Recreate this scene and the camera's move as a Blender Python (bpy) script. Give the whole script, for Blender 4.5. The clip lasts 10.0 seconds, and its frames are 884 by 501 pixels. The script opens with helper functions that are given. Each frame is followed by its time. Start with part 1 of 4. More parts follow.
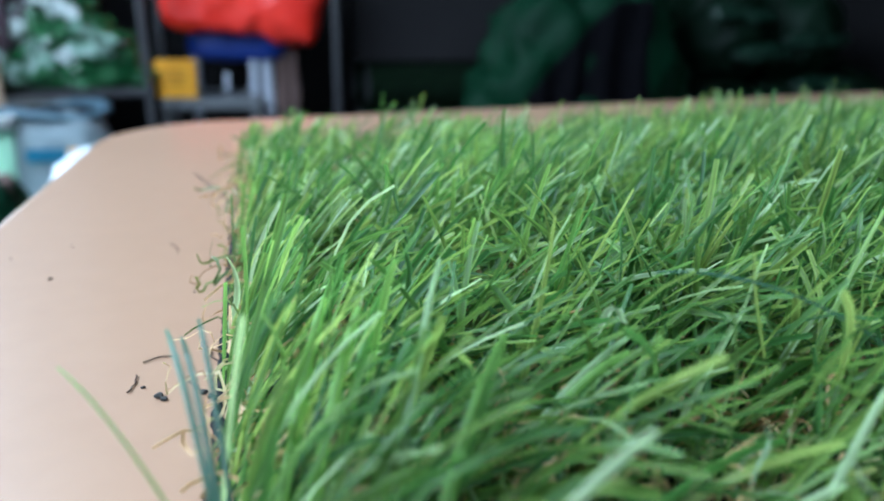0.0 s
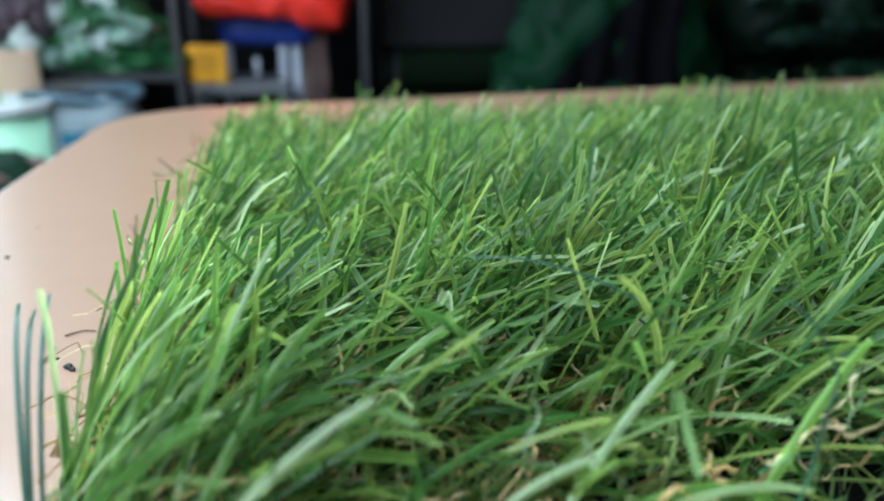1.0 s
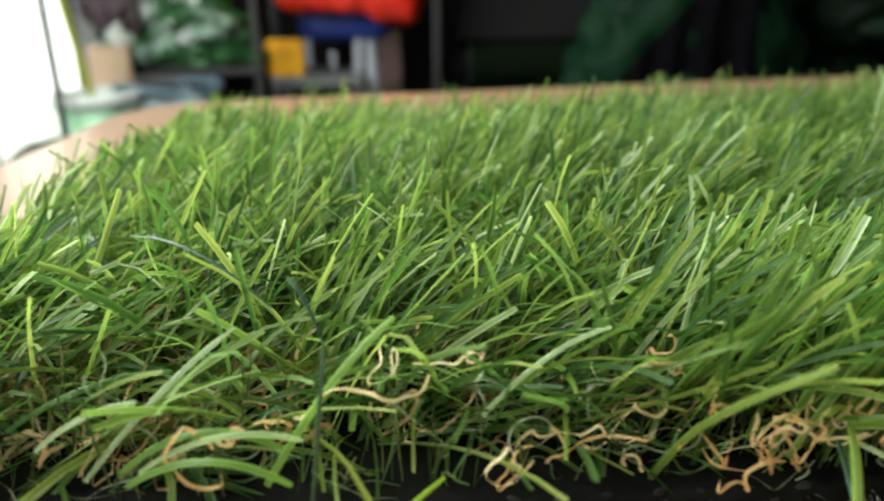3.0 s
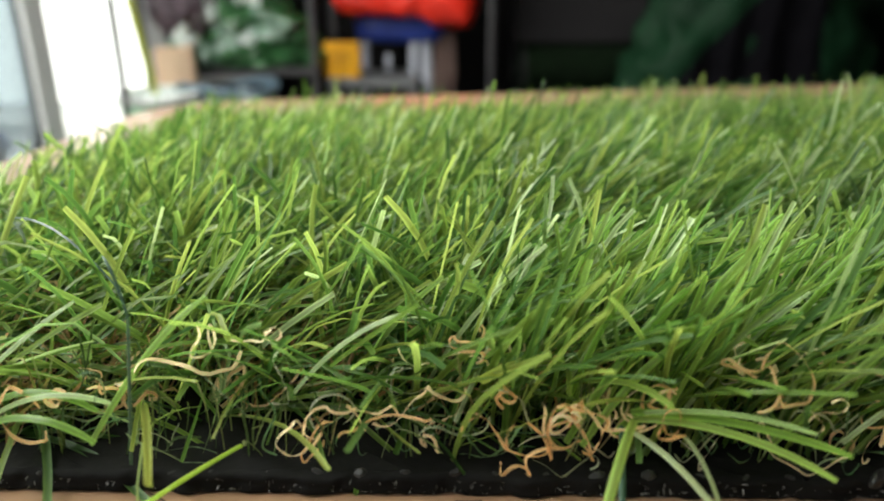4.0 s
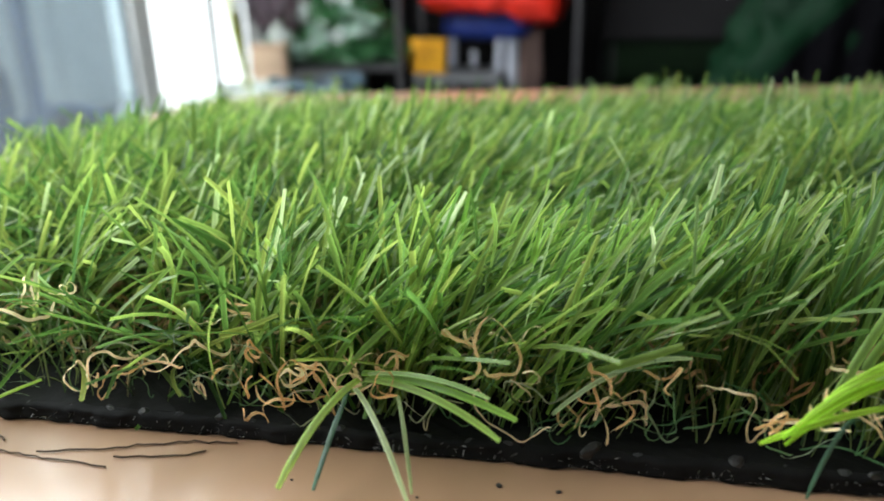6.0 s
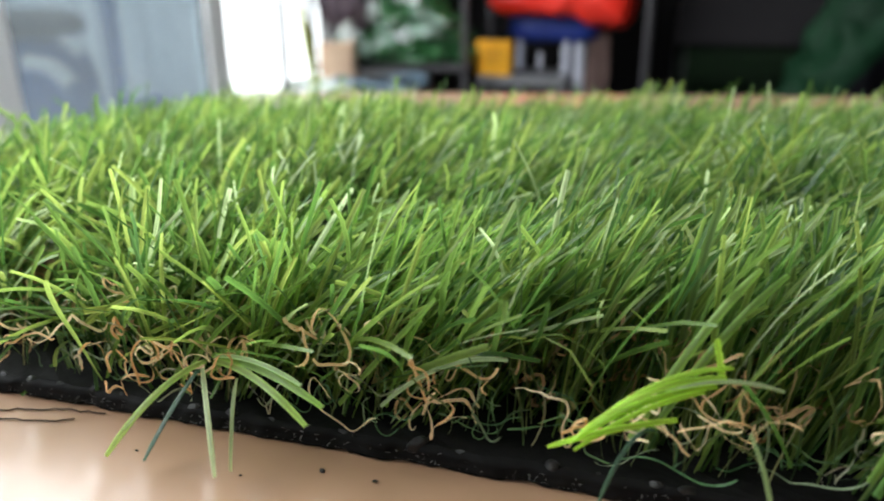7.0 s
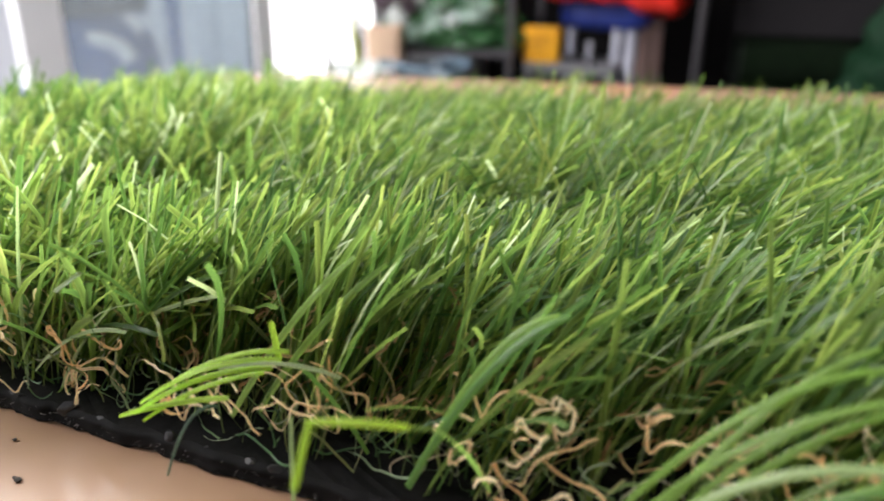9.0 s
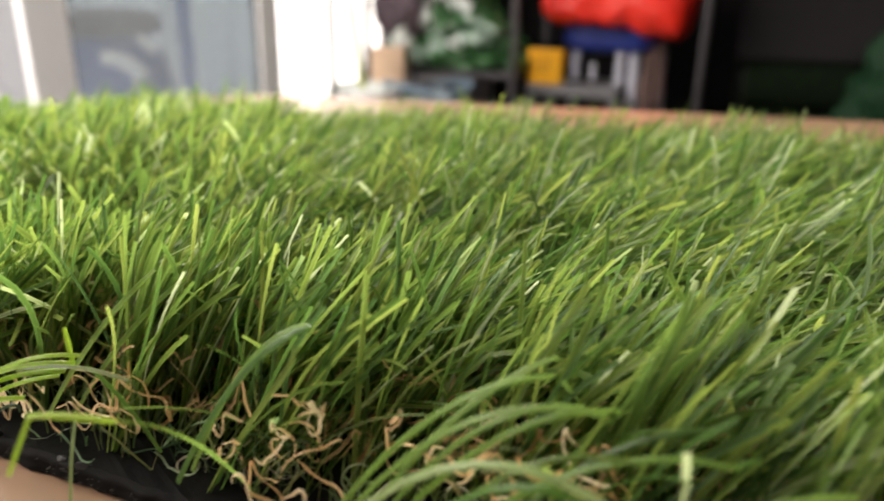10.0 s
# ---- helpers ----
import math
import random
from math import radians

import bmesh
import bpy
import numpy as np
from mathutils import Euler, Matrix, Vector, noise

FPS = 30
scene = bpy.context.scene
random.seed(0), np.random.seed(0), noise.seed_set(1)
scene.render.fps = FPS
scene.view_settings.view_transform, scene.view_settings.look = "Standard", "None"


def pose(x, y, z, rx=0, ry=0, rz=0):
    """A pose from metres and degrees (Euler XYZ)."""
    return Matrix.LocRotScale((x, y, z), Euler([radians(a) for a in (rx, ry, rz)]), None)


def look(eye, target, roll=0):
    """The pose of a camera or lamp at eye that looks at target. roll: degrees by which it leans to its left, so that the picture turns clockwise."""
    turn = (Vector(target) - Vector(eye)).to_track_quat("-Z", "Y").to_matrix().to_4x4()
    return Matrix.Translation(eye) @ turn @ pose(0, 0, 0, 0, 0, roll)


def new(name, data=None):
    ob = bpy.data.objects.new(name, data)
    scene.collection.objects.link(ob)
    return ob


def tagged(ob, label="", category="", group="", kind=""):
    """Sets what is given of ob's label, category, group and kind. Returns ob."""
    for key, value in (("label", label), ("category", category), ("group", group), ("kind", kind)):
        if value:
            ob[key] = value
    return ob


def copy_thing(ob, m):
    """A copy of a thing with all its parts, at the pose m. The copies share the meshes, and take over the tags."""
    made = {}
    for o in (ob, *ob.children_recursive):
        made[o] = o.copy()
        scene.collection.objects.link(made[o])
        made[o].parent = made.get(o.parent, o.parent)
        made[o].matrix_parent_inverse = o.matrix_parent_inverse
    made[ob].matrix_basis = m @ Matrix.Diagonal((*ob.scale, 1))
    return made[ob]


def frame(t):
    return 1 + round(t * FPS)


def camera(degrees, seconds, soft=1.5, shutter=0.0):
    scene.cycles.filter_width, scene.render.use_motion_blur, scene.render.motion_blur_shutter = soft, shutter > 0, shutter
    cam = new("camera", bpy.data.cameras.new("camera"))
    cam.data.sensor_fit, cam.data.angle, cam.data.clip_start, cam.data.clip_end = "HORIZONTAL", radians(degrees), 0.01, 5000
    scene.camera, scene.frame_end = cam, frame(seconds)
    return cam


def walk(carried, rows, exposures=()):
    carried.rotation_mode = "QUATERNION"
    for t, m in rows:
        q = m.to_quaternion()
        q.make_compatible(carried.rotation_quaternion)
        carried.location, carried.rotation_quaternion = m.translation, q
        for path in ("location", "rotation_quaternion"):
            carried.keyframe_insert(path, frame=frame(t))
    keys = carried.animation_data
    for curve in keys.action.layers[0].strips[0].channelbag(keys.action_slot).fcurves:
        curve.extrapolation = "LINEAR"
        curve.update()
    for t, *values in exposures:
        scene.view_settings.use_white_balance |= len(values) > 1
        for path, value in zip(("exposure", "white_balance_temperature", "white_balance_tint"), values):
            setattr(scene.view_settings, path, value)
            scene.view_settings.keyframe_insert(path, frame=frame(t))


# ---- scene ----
cam = camera(64.0, 10.0, soft=1.7, shutter=0.25)

def aim(e, yaw, pitch):
    a, b = radians(yaw), radians(pitch)
    return (e[0] - math.sin(a) * math.cos(b), e[1] + math.cos(a) * math.cos(b), e[2] + math.sin(b))


PATH = [
    (0, (0.0136, -0.0591, 0.0861), -14.63, -18.30, 0.77),
    (0.5, (0.0289, -0.0669, 0.0875), -13.48, -18.94, 0.57),
    (1, (0.0476, -0.0749, 0.0890), -11.55, -19.54, 0.46),
    (1.5, (0.0662, -0.0812, 0.0906), -9.73, -19.55, 0.20),
    (2, (0.0817, -0.0861, 0.0917), -7.81, -19.70, 0.06),
    (2.5, (0.1052, -0.0973, 0.0933), -5.90, -19.92, -0.21),
    (3, (0.1351, -0.1055, 0.0938), -3.72, -20.13, -0.44),
    (4.5, (0.2011, -0.1205, 0.0943), 3.76, -19.70, -0.33),
    (5, (0.2157, -0.1251, 0.0945), 5.26, -19.61, -0.49),
    (5.5, (0.2347, -0.1292, 0.0951), 7.04, -19.59, -0.75),
    (5.7, (0.2435, -0.1287, 0.0951), 7.95, -19.96, -0.74),
    (6.8, (0.2979, -0.1217, 0.0950), 15.45, -19.78, -0.80),
    (7, (0.3071, -0.1209, 0.0952), 16.01, -19.89, -0.22),
    (7.5, (0.3317, -0.1117, 0.0947), 18.41, -20.70, -0.18),
    (8, (0.3576, -0.1044, 0.0954), 19.18, -20.84, -0.01),
    (8.5, (0.3732, -0.1023, 0.0959), 20.30, -21.02, 0.47),
    (9, (0.3942, -0.0944, 0.0957), 21.41, -21.03, 0.63),
    (9.5, (0.4181, -0.0924, 0.0982), 22.80, -20.97, 1.04),
    (10, (0.4414, -0.0864, 0.0995), 22.75, -19.48, 0.86),
]
EXPOSURES = [(0.0, -0.33, 4850, -1), (1.0, -0.42, 5250, -2), (2.0, -0.36, 6200, -3), (3.0, -0.42, 6800, -2), (4.5, -0.28, 6900, 4), (5.5, -0.31, 6250, 2), (7.0, -0.22, 6300, 7), (8.0, -0.15, 6350, 11), (9.0, 0.02, 6600, 16), (9.5, 0.10, 6700, 17), (10.0, -0.24, 7500, 17)]
walk(cam, [(t, look(e, aim(e, y, p), r)) for t, e, y, p, r in PATH], EXPOSURES)

cam.data.dof.use_dof = True
cam.data.dof.focus_distance = 0.16
cam.data.dof.aperture_fstop = 9.5

# ---- world, daylight ----
world = bpy.data.worlds.new("daylight")
scene.world = world
world.use_nodes = True
sky = world.node_tree.nodes.new("ShaderNodeTexSky")
sky.sky_type = "NISHITA"
sky.sun_disc = False
sky.sun_elevation = radians(78)
sky.sun_rotation = radians(304)
world.node_tree.links.new(sky.outputs[0], world.node_tree.nodes["Background"].inputs[0])
world.node_tree.nodes["Background"].inputs[1].default_value = 0.12

sun = new("sun", bpy.data.lights.new("sun", "SUN"))
sun.data.energy, sun.data.angle, sun.data.color = 5.0, radians(0.6), (1.0, 0.95, 0.87)
sun.matrix_world = look((-4.0, 2.5, 8), (-2.5, 1.5, -0.75))

# sky light entering by the open shop front
front_light = new("shop_front_daylight", bpy.data.lights.new("shop_front_daylight", "AREA"))
front_light.data.shape = "RECTANGLE"
front_light.data.size, front_light.data.size_y = 2.6, 0.9
front_light.data.energy, front_light.data.color = 138.0, (0.96, 0.98, 1.0)
front_light.matrix_world = look((-1.12, 0.50, 1.27), (0.25, 0.12, 0.0))


# ---- materials ----
def material(name):
    m = bpy.data.materials.new(name)
    m.use_nodes = True
    return m, m.node_tree.nodes, m.node_tree.links, m.node_tree.nodes["Principled BSDF"]


def ramp(nodes, stops, mode="LINEAR"):
    r = nodes.new("ShaderNodeValToRGB")
    r.color_ramp.interpolation = mode
    while len(r.color_ramp.elements) < len(stops):
        r.color_ramp.elements.new(0.5)
    for e, (p, c) in zip(r.color_ramp.elements, stops):
        e.position, e.color = p, (*c, 1)
    return r


def surface(name, a, b, scale=8.0, rough=0.6, rough_to=None, metal=0.0, bump=0.2, bump_scale=60.0, depth=0.002, spec=0.5, coat=0.0, stretch=(1, 1, 1), fine=None, coat_rough=0.12):
    """Two tones mixed by a broad and a fine noise, with fine relief and uneven gloss."""
    m, n, l, p = material(name)
    co = n.new("ShaderNodeTexCoord")
    mp = n.new("ShaderNodeMapping")
    mp.inputs["Scale"].default_value = stretch
    l.new(co.outputs["Object"], mp.inputs[0])
    big, small = n.new("ShaderNodeTexNoise"), n.new("ShaderNodeTexNoise")
    big.inputs["Scale"].default_value, big.inputs["Detail"].default_value = scale, 5
    small.inputs["Scale"].default_value, small.inputs["Detail"].default_value = fine or bump_scale, 6
    l.new(mp.outputs[0], big.inputs[0])
    l.new(mp.outputs[0], small.inputs[0])
    mix = n.new("ShaderNodeMath")
    mix.operation = "MULTIPLY_ADD"
    mix.inputs[1].default_value = 0.35
    l.new(small.outputs[0], mix.inputs[0])
    sc = n.new("ShaderNodeMath")
    sc.operation = "MULTIPLY"
    sc.inputs[1].default_value = 0.65
    l.new(big.outputs[0], sc.inputs[0])
    l.new(sc.outputs[0], mix.inputs[2])
    r = ramp(n, [(0.3, a), (0.7, b)])
    l.new(mix.outputs[0], r.inputs[0])
    l.new(r.outputs[0], p.inputs["Base Color"])
    rr = n.new("ShaderNodeMapRange")
    rr.inputs[3].default_value, rr.inputs[4].default_value = rough, rough_to if rough_to is not None else min(1, rough + 0.15)
    l.new(mix.outputs[0], rr.inputs[0])
    l.new(rr.outputs[0], p.inputs["Roughness"])
    p.inputs["Metallic"].default_value = metal
    p.inputs["Specular IOR Level"].default_value = spec
    p.inputs["Coat Weight"].default_value = coat
    p.inputs["Coat Roughness"].default_value = coat_rough
    b_ = n.new("ShaderNodeBump")
    b_.inputs["Strength"].default_value, b_.inputs["Distance"].default_value = bump, depth
    l.new(small.outputs[0], b_.inputs["Height"])
    l.new(b_.outputs[0], p.inputs["Normal"])
    return m


def blade_material(name, single, stops, rough=0.32, glow=0.56):
    """Extruded polyethylene yarn: one shade a blade, ribbed lengthwise, letting some light through."""
    m, n, l, p = material(name)
    if single:
        rnd = n.new("ShaderNodeObjectInfo").outputs["Random"]
    else:
        rnd = n.new("ShaderNodeNewGeometry").outputs["Random Per Island"]
    r = ramp(n, stops)
    l.new(rnd, r.inputs[0])
    co = n.new("ShaderNodeTexCoord")
    patch = n.new("ShaderNodeTexNoise")
    patch.inputs["Scale"].default_value, patch.inputs["Detail"].default_value = 14.0, 3
    l.new(co.outputs["Object"], patch.inputs[0])
    uv = n.new("ShaderNodeUVMap")
    streak = n.new("ShaderNodeTexNoise")
    mp = n.new("ShaderNodeMapping")
    mp.inputs["Scale"].default_value = (9, 1.2, 1)
    l.new(uv.outputs[0], mp.inputs[0])
    l.new(mp.outputs[0], streak.inputs[0])
    streak.inputs["Scale"].default_value = 2.0
    add = n.new("ShaderNodeMath")
    add.operation = "ADD"
    l.new(patch.outputs[0], add.inputs[0])
    l.new(streak.outputs[0], add.inputs[1])
    val = n.new("ShaderNodeMapRange")
    val.inputs[1].default_value, val.inputs[2].default_value = 0.55, 1.45
    val.inputs[3].default_value, val.inputs[4].default_value = 0.58, 1.48
    l.new(add.outputs[0], val.inputs[0])
    # highlights along both blade edges are painted as a paler tone
    sep = n.new("ShaderNodeSeparateXYZ")
    l.new(uv.outputs[0], sep.inputs[0])
    off = n.new("ShaderNodeMath")
    off.operation = "SUBTRACT"
    off.inputs[1].default_value = 0.5
    l.new(sep.outputs[0], off.inputs[0])
    dist = n.new("ShaderNodeMath")
    dist.operation = "ABSOLUTE"
    l.new(off.outputs[0], dist.inputs[0])
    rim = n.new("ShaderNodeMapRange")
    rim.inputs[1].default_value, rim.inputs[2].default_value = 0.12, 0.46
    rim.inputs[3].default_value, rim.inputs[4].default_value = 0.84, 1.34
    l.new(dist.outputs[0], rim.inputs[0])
    # cut tips are paler
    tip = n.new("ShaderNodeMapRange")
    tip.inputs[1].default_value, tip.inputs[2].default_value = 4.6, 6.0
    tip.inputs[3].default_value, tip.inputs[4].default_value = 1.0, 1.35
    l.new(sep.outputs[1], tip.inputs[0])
    edge_tip = n.new("ShaderNodeMath")
    edge_tip.operation = "MULTIPLY"
    l.new(rim.outputs[0], edge_tip.inputs[0])
    l.new(tip.outputs[0], edge_tip.inputs[1])
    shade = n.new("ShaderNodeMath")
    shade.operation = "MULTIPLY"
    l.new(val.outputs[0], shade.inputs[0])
    l.new(edge_tip.outputs[0], shade.inputs[1])
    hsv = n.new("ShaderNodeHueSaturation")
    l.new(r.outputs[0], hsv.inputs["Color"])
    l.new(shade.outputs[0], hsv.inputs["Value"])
    l.new(hsv.outputs[0], p.inputs["Base Color"])
    p.inputs["Roughness"].default_value = rough
    p.inputs["Specular IOR Level"].default_value = 0.32
    p.inputs["Coat Weight"].default_value, p.inputs["Coat Roughness"].default_value = 0.22, 0.10
    wave = n.new("ShaderNodeTexWave")
    wave.inputs["Scale"].default_value = 1.6
    l.new(uv.outputs[0], wave.inputs[0])
    bp = n.new("ShaderNodeBump")
    bp.inputs["Strength"].default_value, bp.inputs["Distance"].default_value = 0.35, 0.0002
    l.new(wave.outputs[0], bp.inputs["Height"])
    l.new(bp.outputs[0], p.inputs["Normal"])
    tr = n.new("ShaderNodeBsdfTranslucent")
    warm = n.new("ShaderNodeHueSaturation")
    warm.inputs["Hue"].default_value, warm.inputs["Value"].default_value = 0.49, 1.35
    l.new(hsv.outputs[0], warm.inputs["Color"])
    l.new(warm.outputs[0], tr.inputs["Color"])
    mx = n.new("ShaderNodeMixShader")
    mx.inputs[0].default_value = glow
    l.new(p.outputs[0], mx.inputs[1])
    l.new(tr.outputs[0], mx.inputs[2])
    l.new(mx.outputs[0], n["Material Output"].inputs[0])
    return m


# mixed yarn shades; the palest stops also stand in for glints on blades
GREENS = [(0.0, (0.043, 0.108, 0.022)), (0.22, (0.069, 0.152, 0.030)), (0.48, (0.124, 0.214, 0.043)), (0.72, (0.191, 0.284, 0.058)),
          (0.85, (0.275, 0.350, 0.082)), (0.88, (0.048, 0.115, 0.032)), (0.91, (0.106, 0.21, 0.06)), (0.94, (0.318, 0.42, 0.17)), (1.0, (0.444, 0.53, 0.31))]
TANS = [(0.0, (0.34, 0.20, 0.085)), (0.3, (0.50, 0.33, 0.15)), (0.5, (0.62, 0.44, 0.23)), (0.62, (0.22, 0.24, 0.06)), (1.0, (0.06, 0.12, 0.03))]
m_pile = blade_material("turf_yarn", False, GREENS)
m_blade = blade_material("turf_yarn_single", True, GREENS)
m_lime = blade_material("turf_yarn_lime", True, [(0.0, (0.34, 0.62, 0.04)), (1.0, (0.45, 0.70, 0.09))])
m_mid = blade_material("turf_yarn_mid", True, [(0.0, (0.10, 0.24, 0.045)), (1.0, (0.24, 0.40, 0.085))])
m_wisp = blade_material("turf_yarn_wisp", True, [(0.0, (0.05, 0.14, 0.05)), (0.5, (0.14, 0.26, 0.10)), (0.8, (0.34, 0.40, 0.26)), (1.0, (0.50, 0.46, 0.34))], 0.3, 0.2)
m_fresh = blade_material("turf_yarn_fresh", True, [(0.0, (0.19, 0.37, 0.06)), (1.0, (0.31, 0.48, 0.11))])
m_pale = blade_material("turf_yarn_pale", True, [(0.0, (0.32, 0.47, 0.18)), (1.0, (0.50, 0.61, 0.36))])
m_dark = blade_material("turf_yarn_dark", True, [(0.0, (0.03, 0.075, 0.040)), (1.0, (0.05, 0.11, 0.06))], glow=0.1)
m_thatch = blade_material("thatch_yarn", False, TANS, 0.5, 0.15)
m_tan = blade_material("thatch_yarn_tan", False, [(0.0, (0.30, 0.17, 0.065)), (0.6, (0.52, 0.34, 0.16)), (1.0, (0.70, 0.52, 0.29))], 0.45, 0.2)
m_stem = blade_material("stem_yarn", False, [(0.0, (0.03, 0.07, 0.02)), (0.5, (0.08, 0.13, 0.035)), (0.9, (0.20, 0.24, 0.085)), (1.0, (0.46, 0.36, 0.18))], 0.4, 0.25)
m_curl = blade_material("thatch_yarn_single", True, [(0.0, (0.70, 0.42, 0.17)), (0.4, (0.88, 0.63, 0.32)), (1.0, (0.94, 0.80, 0.52))], 0.4, 0.35)
m_backing = surface("latex_backing", (0.003, 0.0028, 0.0027), (0.010, 0.0092, 0.0088), 45, 0.60, 0.85, bump=0.5, bump_scale=300, depth=0.0007, spec=0.13)
m_stitch = surface("latex_stitch", (0.003, 0.003, 0.003), (0.025, 0.024, 0.023), 260, 0.3, 0.6, bump=0.8, bump_scale=700, depth=0.0006)
m_fringe = surface("frayed_backing", (0.02, 0.02, 0.02), (0.38, 0.36, 0.34), 500, 0.5, bump=0.2, bump_scale=900)
m_table = surface("beige_laminate", (0.335, 0.192, 0.110), (0.39, 0.230, 0.136), 5, 0.46, 0.55, bump=0.05, bump_scale=900, depth=0.0003, spec=0.4, coat=0.6, fine=90, coat_rough=0.17)
m_edge = surface("table_edging", (0.42, 0.33, 0.26), (0.52, 0.42, 0.33), 9, 0.4, bump=0.1)
m_steel = surface("grey_painted_steel", (0.13, 0.13, 0.135), (0.19, 0.19, 0.195), 6, 0.4, metal=0.3)
m_darksteel = surface("dark_steel", (0.035, 0.033, 0.036), (0.07, 0.066, 0.07), 10, 0.45, metal=0.4)
m_alu = surface("white_aluminium", (0.86, 0.87, 0.88), (0.92, 0.92, 0.92), 4, 0.30, 0.45, metal=0.0, bump=0.05)
m_floor = surface("concrete_floor", (0.16, 0.155, 0.15), (0.26, 0.25, 0.24), 2.5, 0.7, 0.9, bump=0.3, bump_scale=40)
m_white_wall = surface("pale_plaster", (0.26, 0.255, 0.25), (0.34, 0.335, 0.325), 1.5, 0.85, bump=0.3, bump_scale=90)
# near-black base: the dimness of the unlit shop interior is put into the colour
m_wall = surface("shaded_plaster", (0.008, 0.0072, 0.0075), (0.014, 0.013, 0.0135), 1.5, 0.85, bump=0.3, bump_scale=90, spec=0.12)
m_ceiling = surface("ceiling_paint", (0.72, 0.72, 0.72), (0.79, 0.79, 0.79), 1.5, 0.85, bump=0.2)
m_pave = surface("white_pavement", (0.74, 0.74, 0.73), (0.82, 0.82, 0.81), 2, 0.8, bump=0.3)
m_red = surface("red_plastic_film", (0.62, 0.012, 0.006), (0.78, 0.03, 0.012), 7, 0.3, 0.45, bump=0.35, bump_scale=38, depth=0.006)
m_blue = surface("blue_plastic", (0.006, 0.02, 0.17), (0.012, 0.04, 0.28), 8, 0.35, bump=0.1)
m_yellow = surface("yellow_card", (0.86, 0.38, 0.004), (0.92, 0.45, 0.008), 12, 0.5, bump=0.1)
m_ink = surface("faded_print", (0.50, 0.22, 0.01), (0.58, 0.27, 0.015), 30, 0.6, bump=0.05)
m_card = surface("peach_cardboard", (0.82, 0.55, 0.37), (0.87, 0.62, 0.44), 9, 0.75, bump=0.2)
m_film = surface("green_wrapped_film", (0.012, 0.075, 0.020), (0.06, 0.20, 0.065), 16, 0.12, 0.3, bump=0.9, bump_scale=26, depth=0.02, coat=0.8)
# wrapped rolls: greens taken almost to black, the corner's shade included in the colour
m_darkfilm = surface("shaded_green_film", (0.0015, 0.005, 0.002), (0.004, 0.014, 0.006), 8, 0.5, 0.6, bump=0.8, bump_scale=18, depth=0.02, spec=0.12)
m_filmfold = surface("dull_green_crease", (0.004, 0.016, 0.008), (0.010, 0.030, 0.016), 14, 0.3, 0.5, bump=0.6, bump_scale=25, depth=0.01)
m_kiosk = surface("blue_grey_panel", (0.52, 0.54, 0.565), (0.64, 0.66, 0.685), 1.2, 0.5, bump=0.05)
# whitish colour standing in for bright reflections on the bundle's film
m_painted_glare = surface("painted_film_glare", (0.62, 0.72, 0.66), (0.86, 0.90, 0.88), 18, 0.08, 0.2, bump=0.5, bump_scale=40, depth=0.008, coat=1.0)
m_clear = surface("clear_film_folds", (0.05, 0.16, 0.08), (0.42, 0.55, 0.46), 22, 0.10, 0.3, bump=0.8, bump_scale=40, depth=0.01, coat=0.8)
# pile, sack and cloth colours also carry the shade of the dim back
m_darkgreen = surface("shaded_green_pile", (0.002, 0.006, 0.002), (0.005, 0.014, 0.004), 30, 0.8, bump=1.0, bump_scale=260, depth=0.008, spec=0.12)
m_greensack = surface("shaded_green_sack", (0.0012, 0.012, 0.004), (0.003, 0.027, 0.009), 12, 0.6, spec=0.15, bump=0.5, bump_scale=45, depth=0.01)
m_cloth = surface("shaded_charcoal_cloth", (0.003, 0.0026, 0.004), (0.007, 0.0062, 0.009), 9, 0.85, bump=0.6, bump_scale=30, depth=0.01, spec=0.12)
m_purple = surface("black_purple_film", (0.012, 0.007, 0.012), (0.11, 0.06, 0.085), 26, 0.2, 0.4, bump=0.9, bump_scale=34, depth=0.015)
m_sack = surface("grey_woven_sack", (0.20, 0.24, 0.26), (0.34, 0.39, 0.41), 7, 0.5, bump=0.4, bump_scale=50, depth=0.006)
m_rim = surface("slate_sack_rim", (0.055, 0.10, 0.14), (0.16, 0.23, 0.28), 12, 0.4, bump=0.4, bump_scale=40)
m_print = surface("blue_print", (0.02, 0.13, 0.22), (0.03, 0.17, 0.28), 12, 0.5, bump=0.1)
m_white = surface("white_film_bag", (0.50, 0.55, 0.57), (0.72, 0.76, 0.78), 16, 0.25, 0.4, bump=0.8, bump_scale=34, depth=0.012)
m_bin = surface("pale_green_plastic", (0.50, 0.88, 0.56), (0.60, 0.92, 0.66), 5, 0.3, bump=0.05)
m_binrim = surface("white_plastic_rim", (0.88, 0.92, 0.88), (0.93, 0.95, 0.93), 5, 0.3, bump=0.05)
m_bamboo = surface("bamboo", (0.40, 0.44, 0.06), (0.54, 0.56, 0.10), 14, 0.4, bump=0.2)
m_leg = surface("pale_enamel", (0.42, 0.43, 0.50), (0.56, 0.57, 0.64), 9, 0.35, bump=0.1)
m_brownleg = surface("brown_cloth_fold", (0.17, 0.105, 0.090), (0.25, 0.165, 0.145), 9, 0.8, bump=0.3)
# grey board darkened in its colour for the shade at the back
m_board = surface("shaded_grey_board", (0.015, 0.0138, 0.0148), (0.021, 0.0195, 0.0205), 3, 0.9, bump=0.1, spec=0.12)
m_rubber = surface("black_rubber", (0.012, 0.012, 0.014), (0.03, 0.03, 0.032), 9, 0.6, bump=0.2)
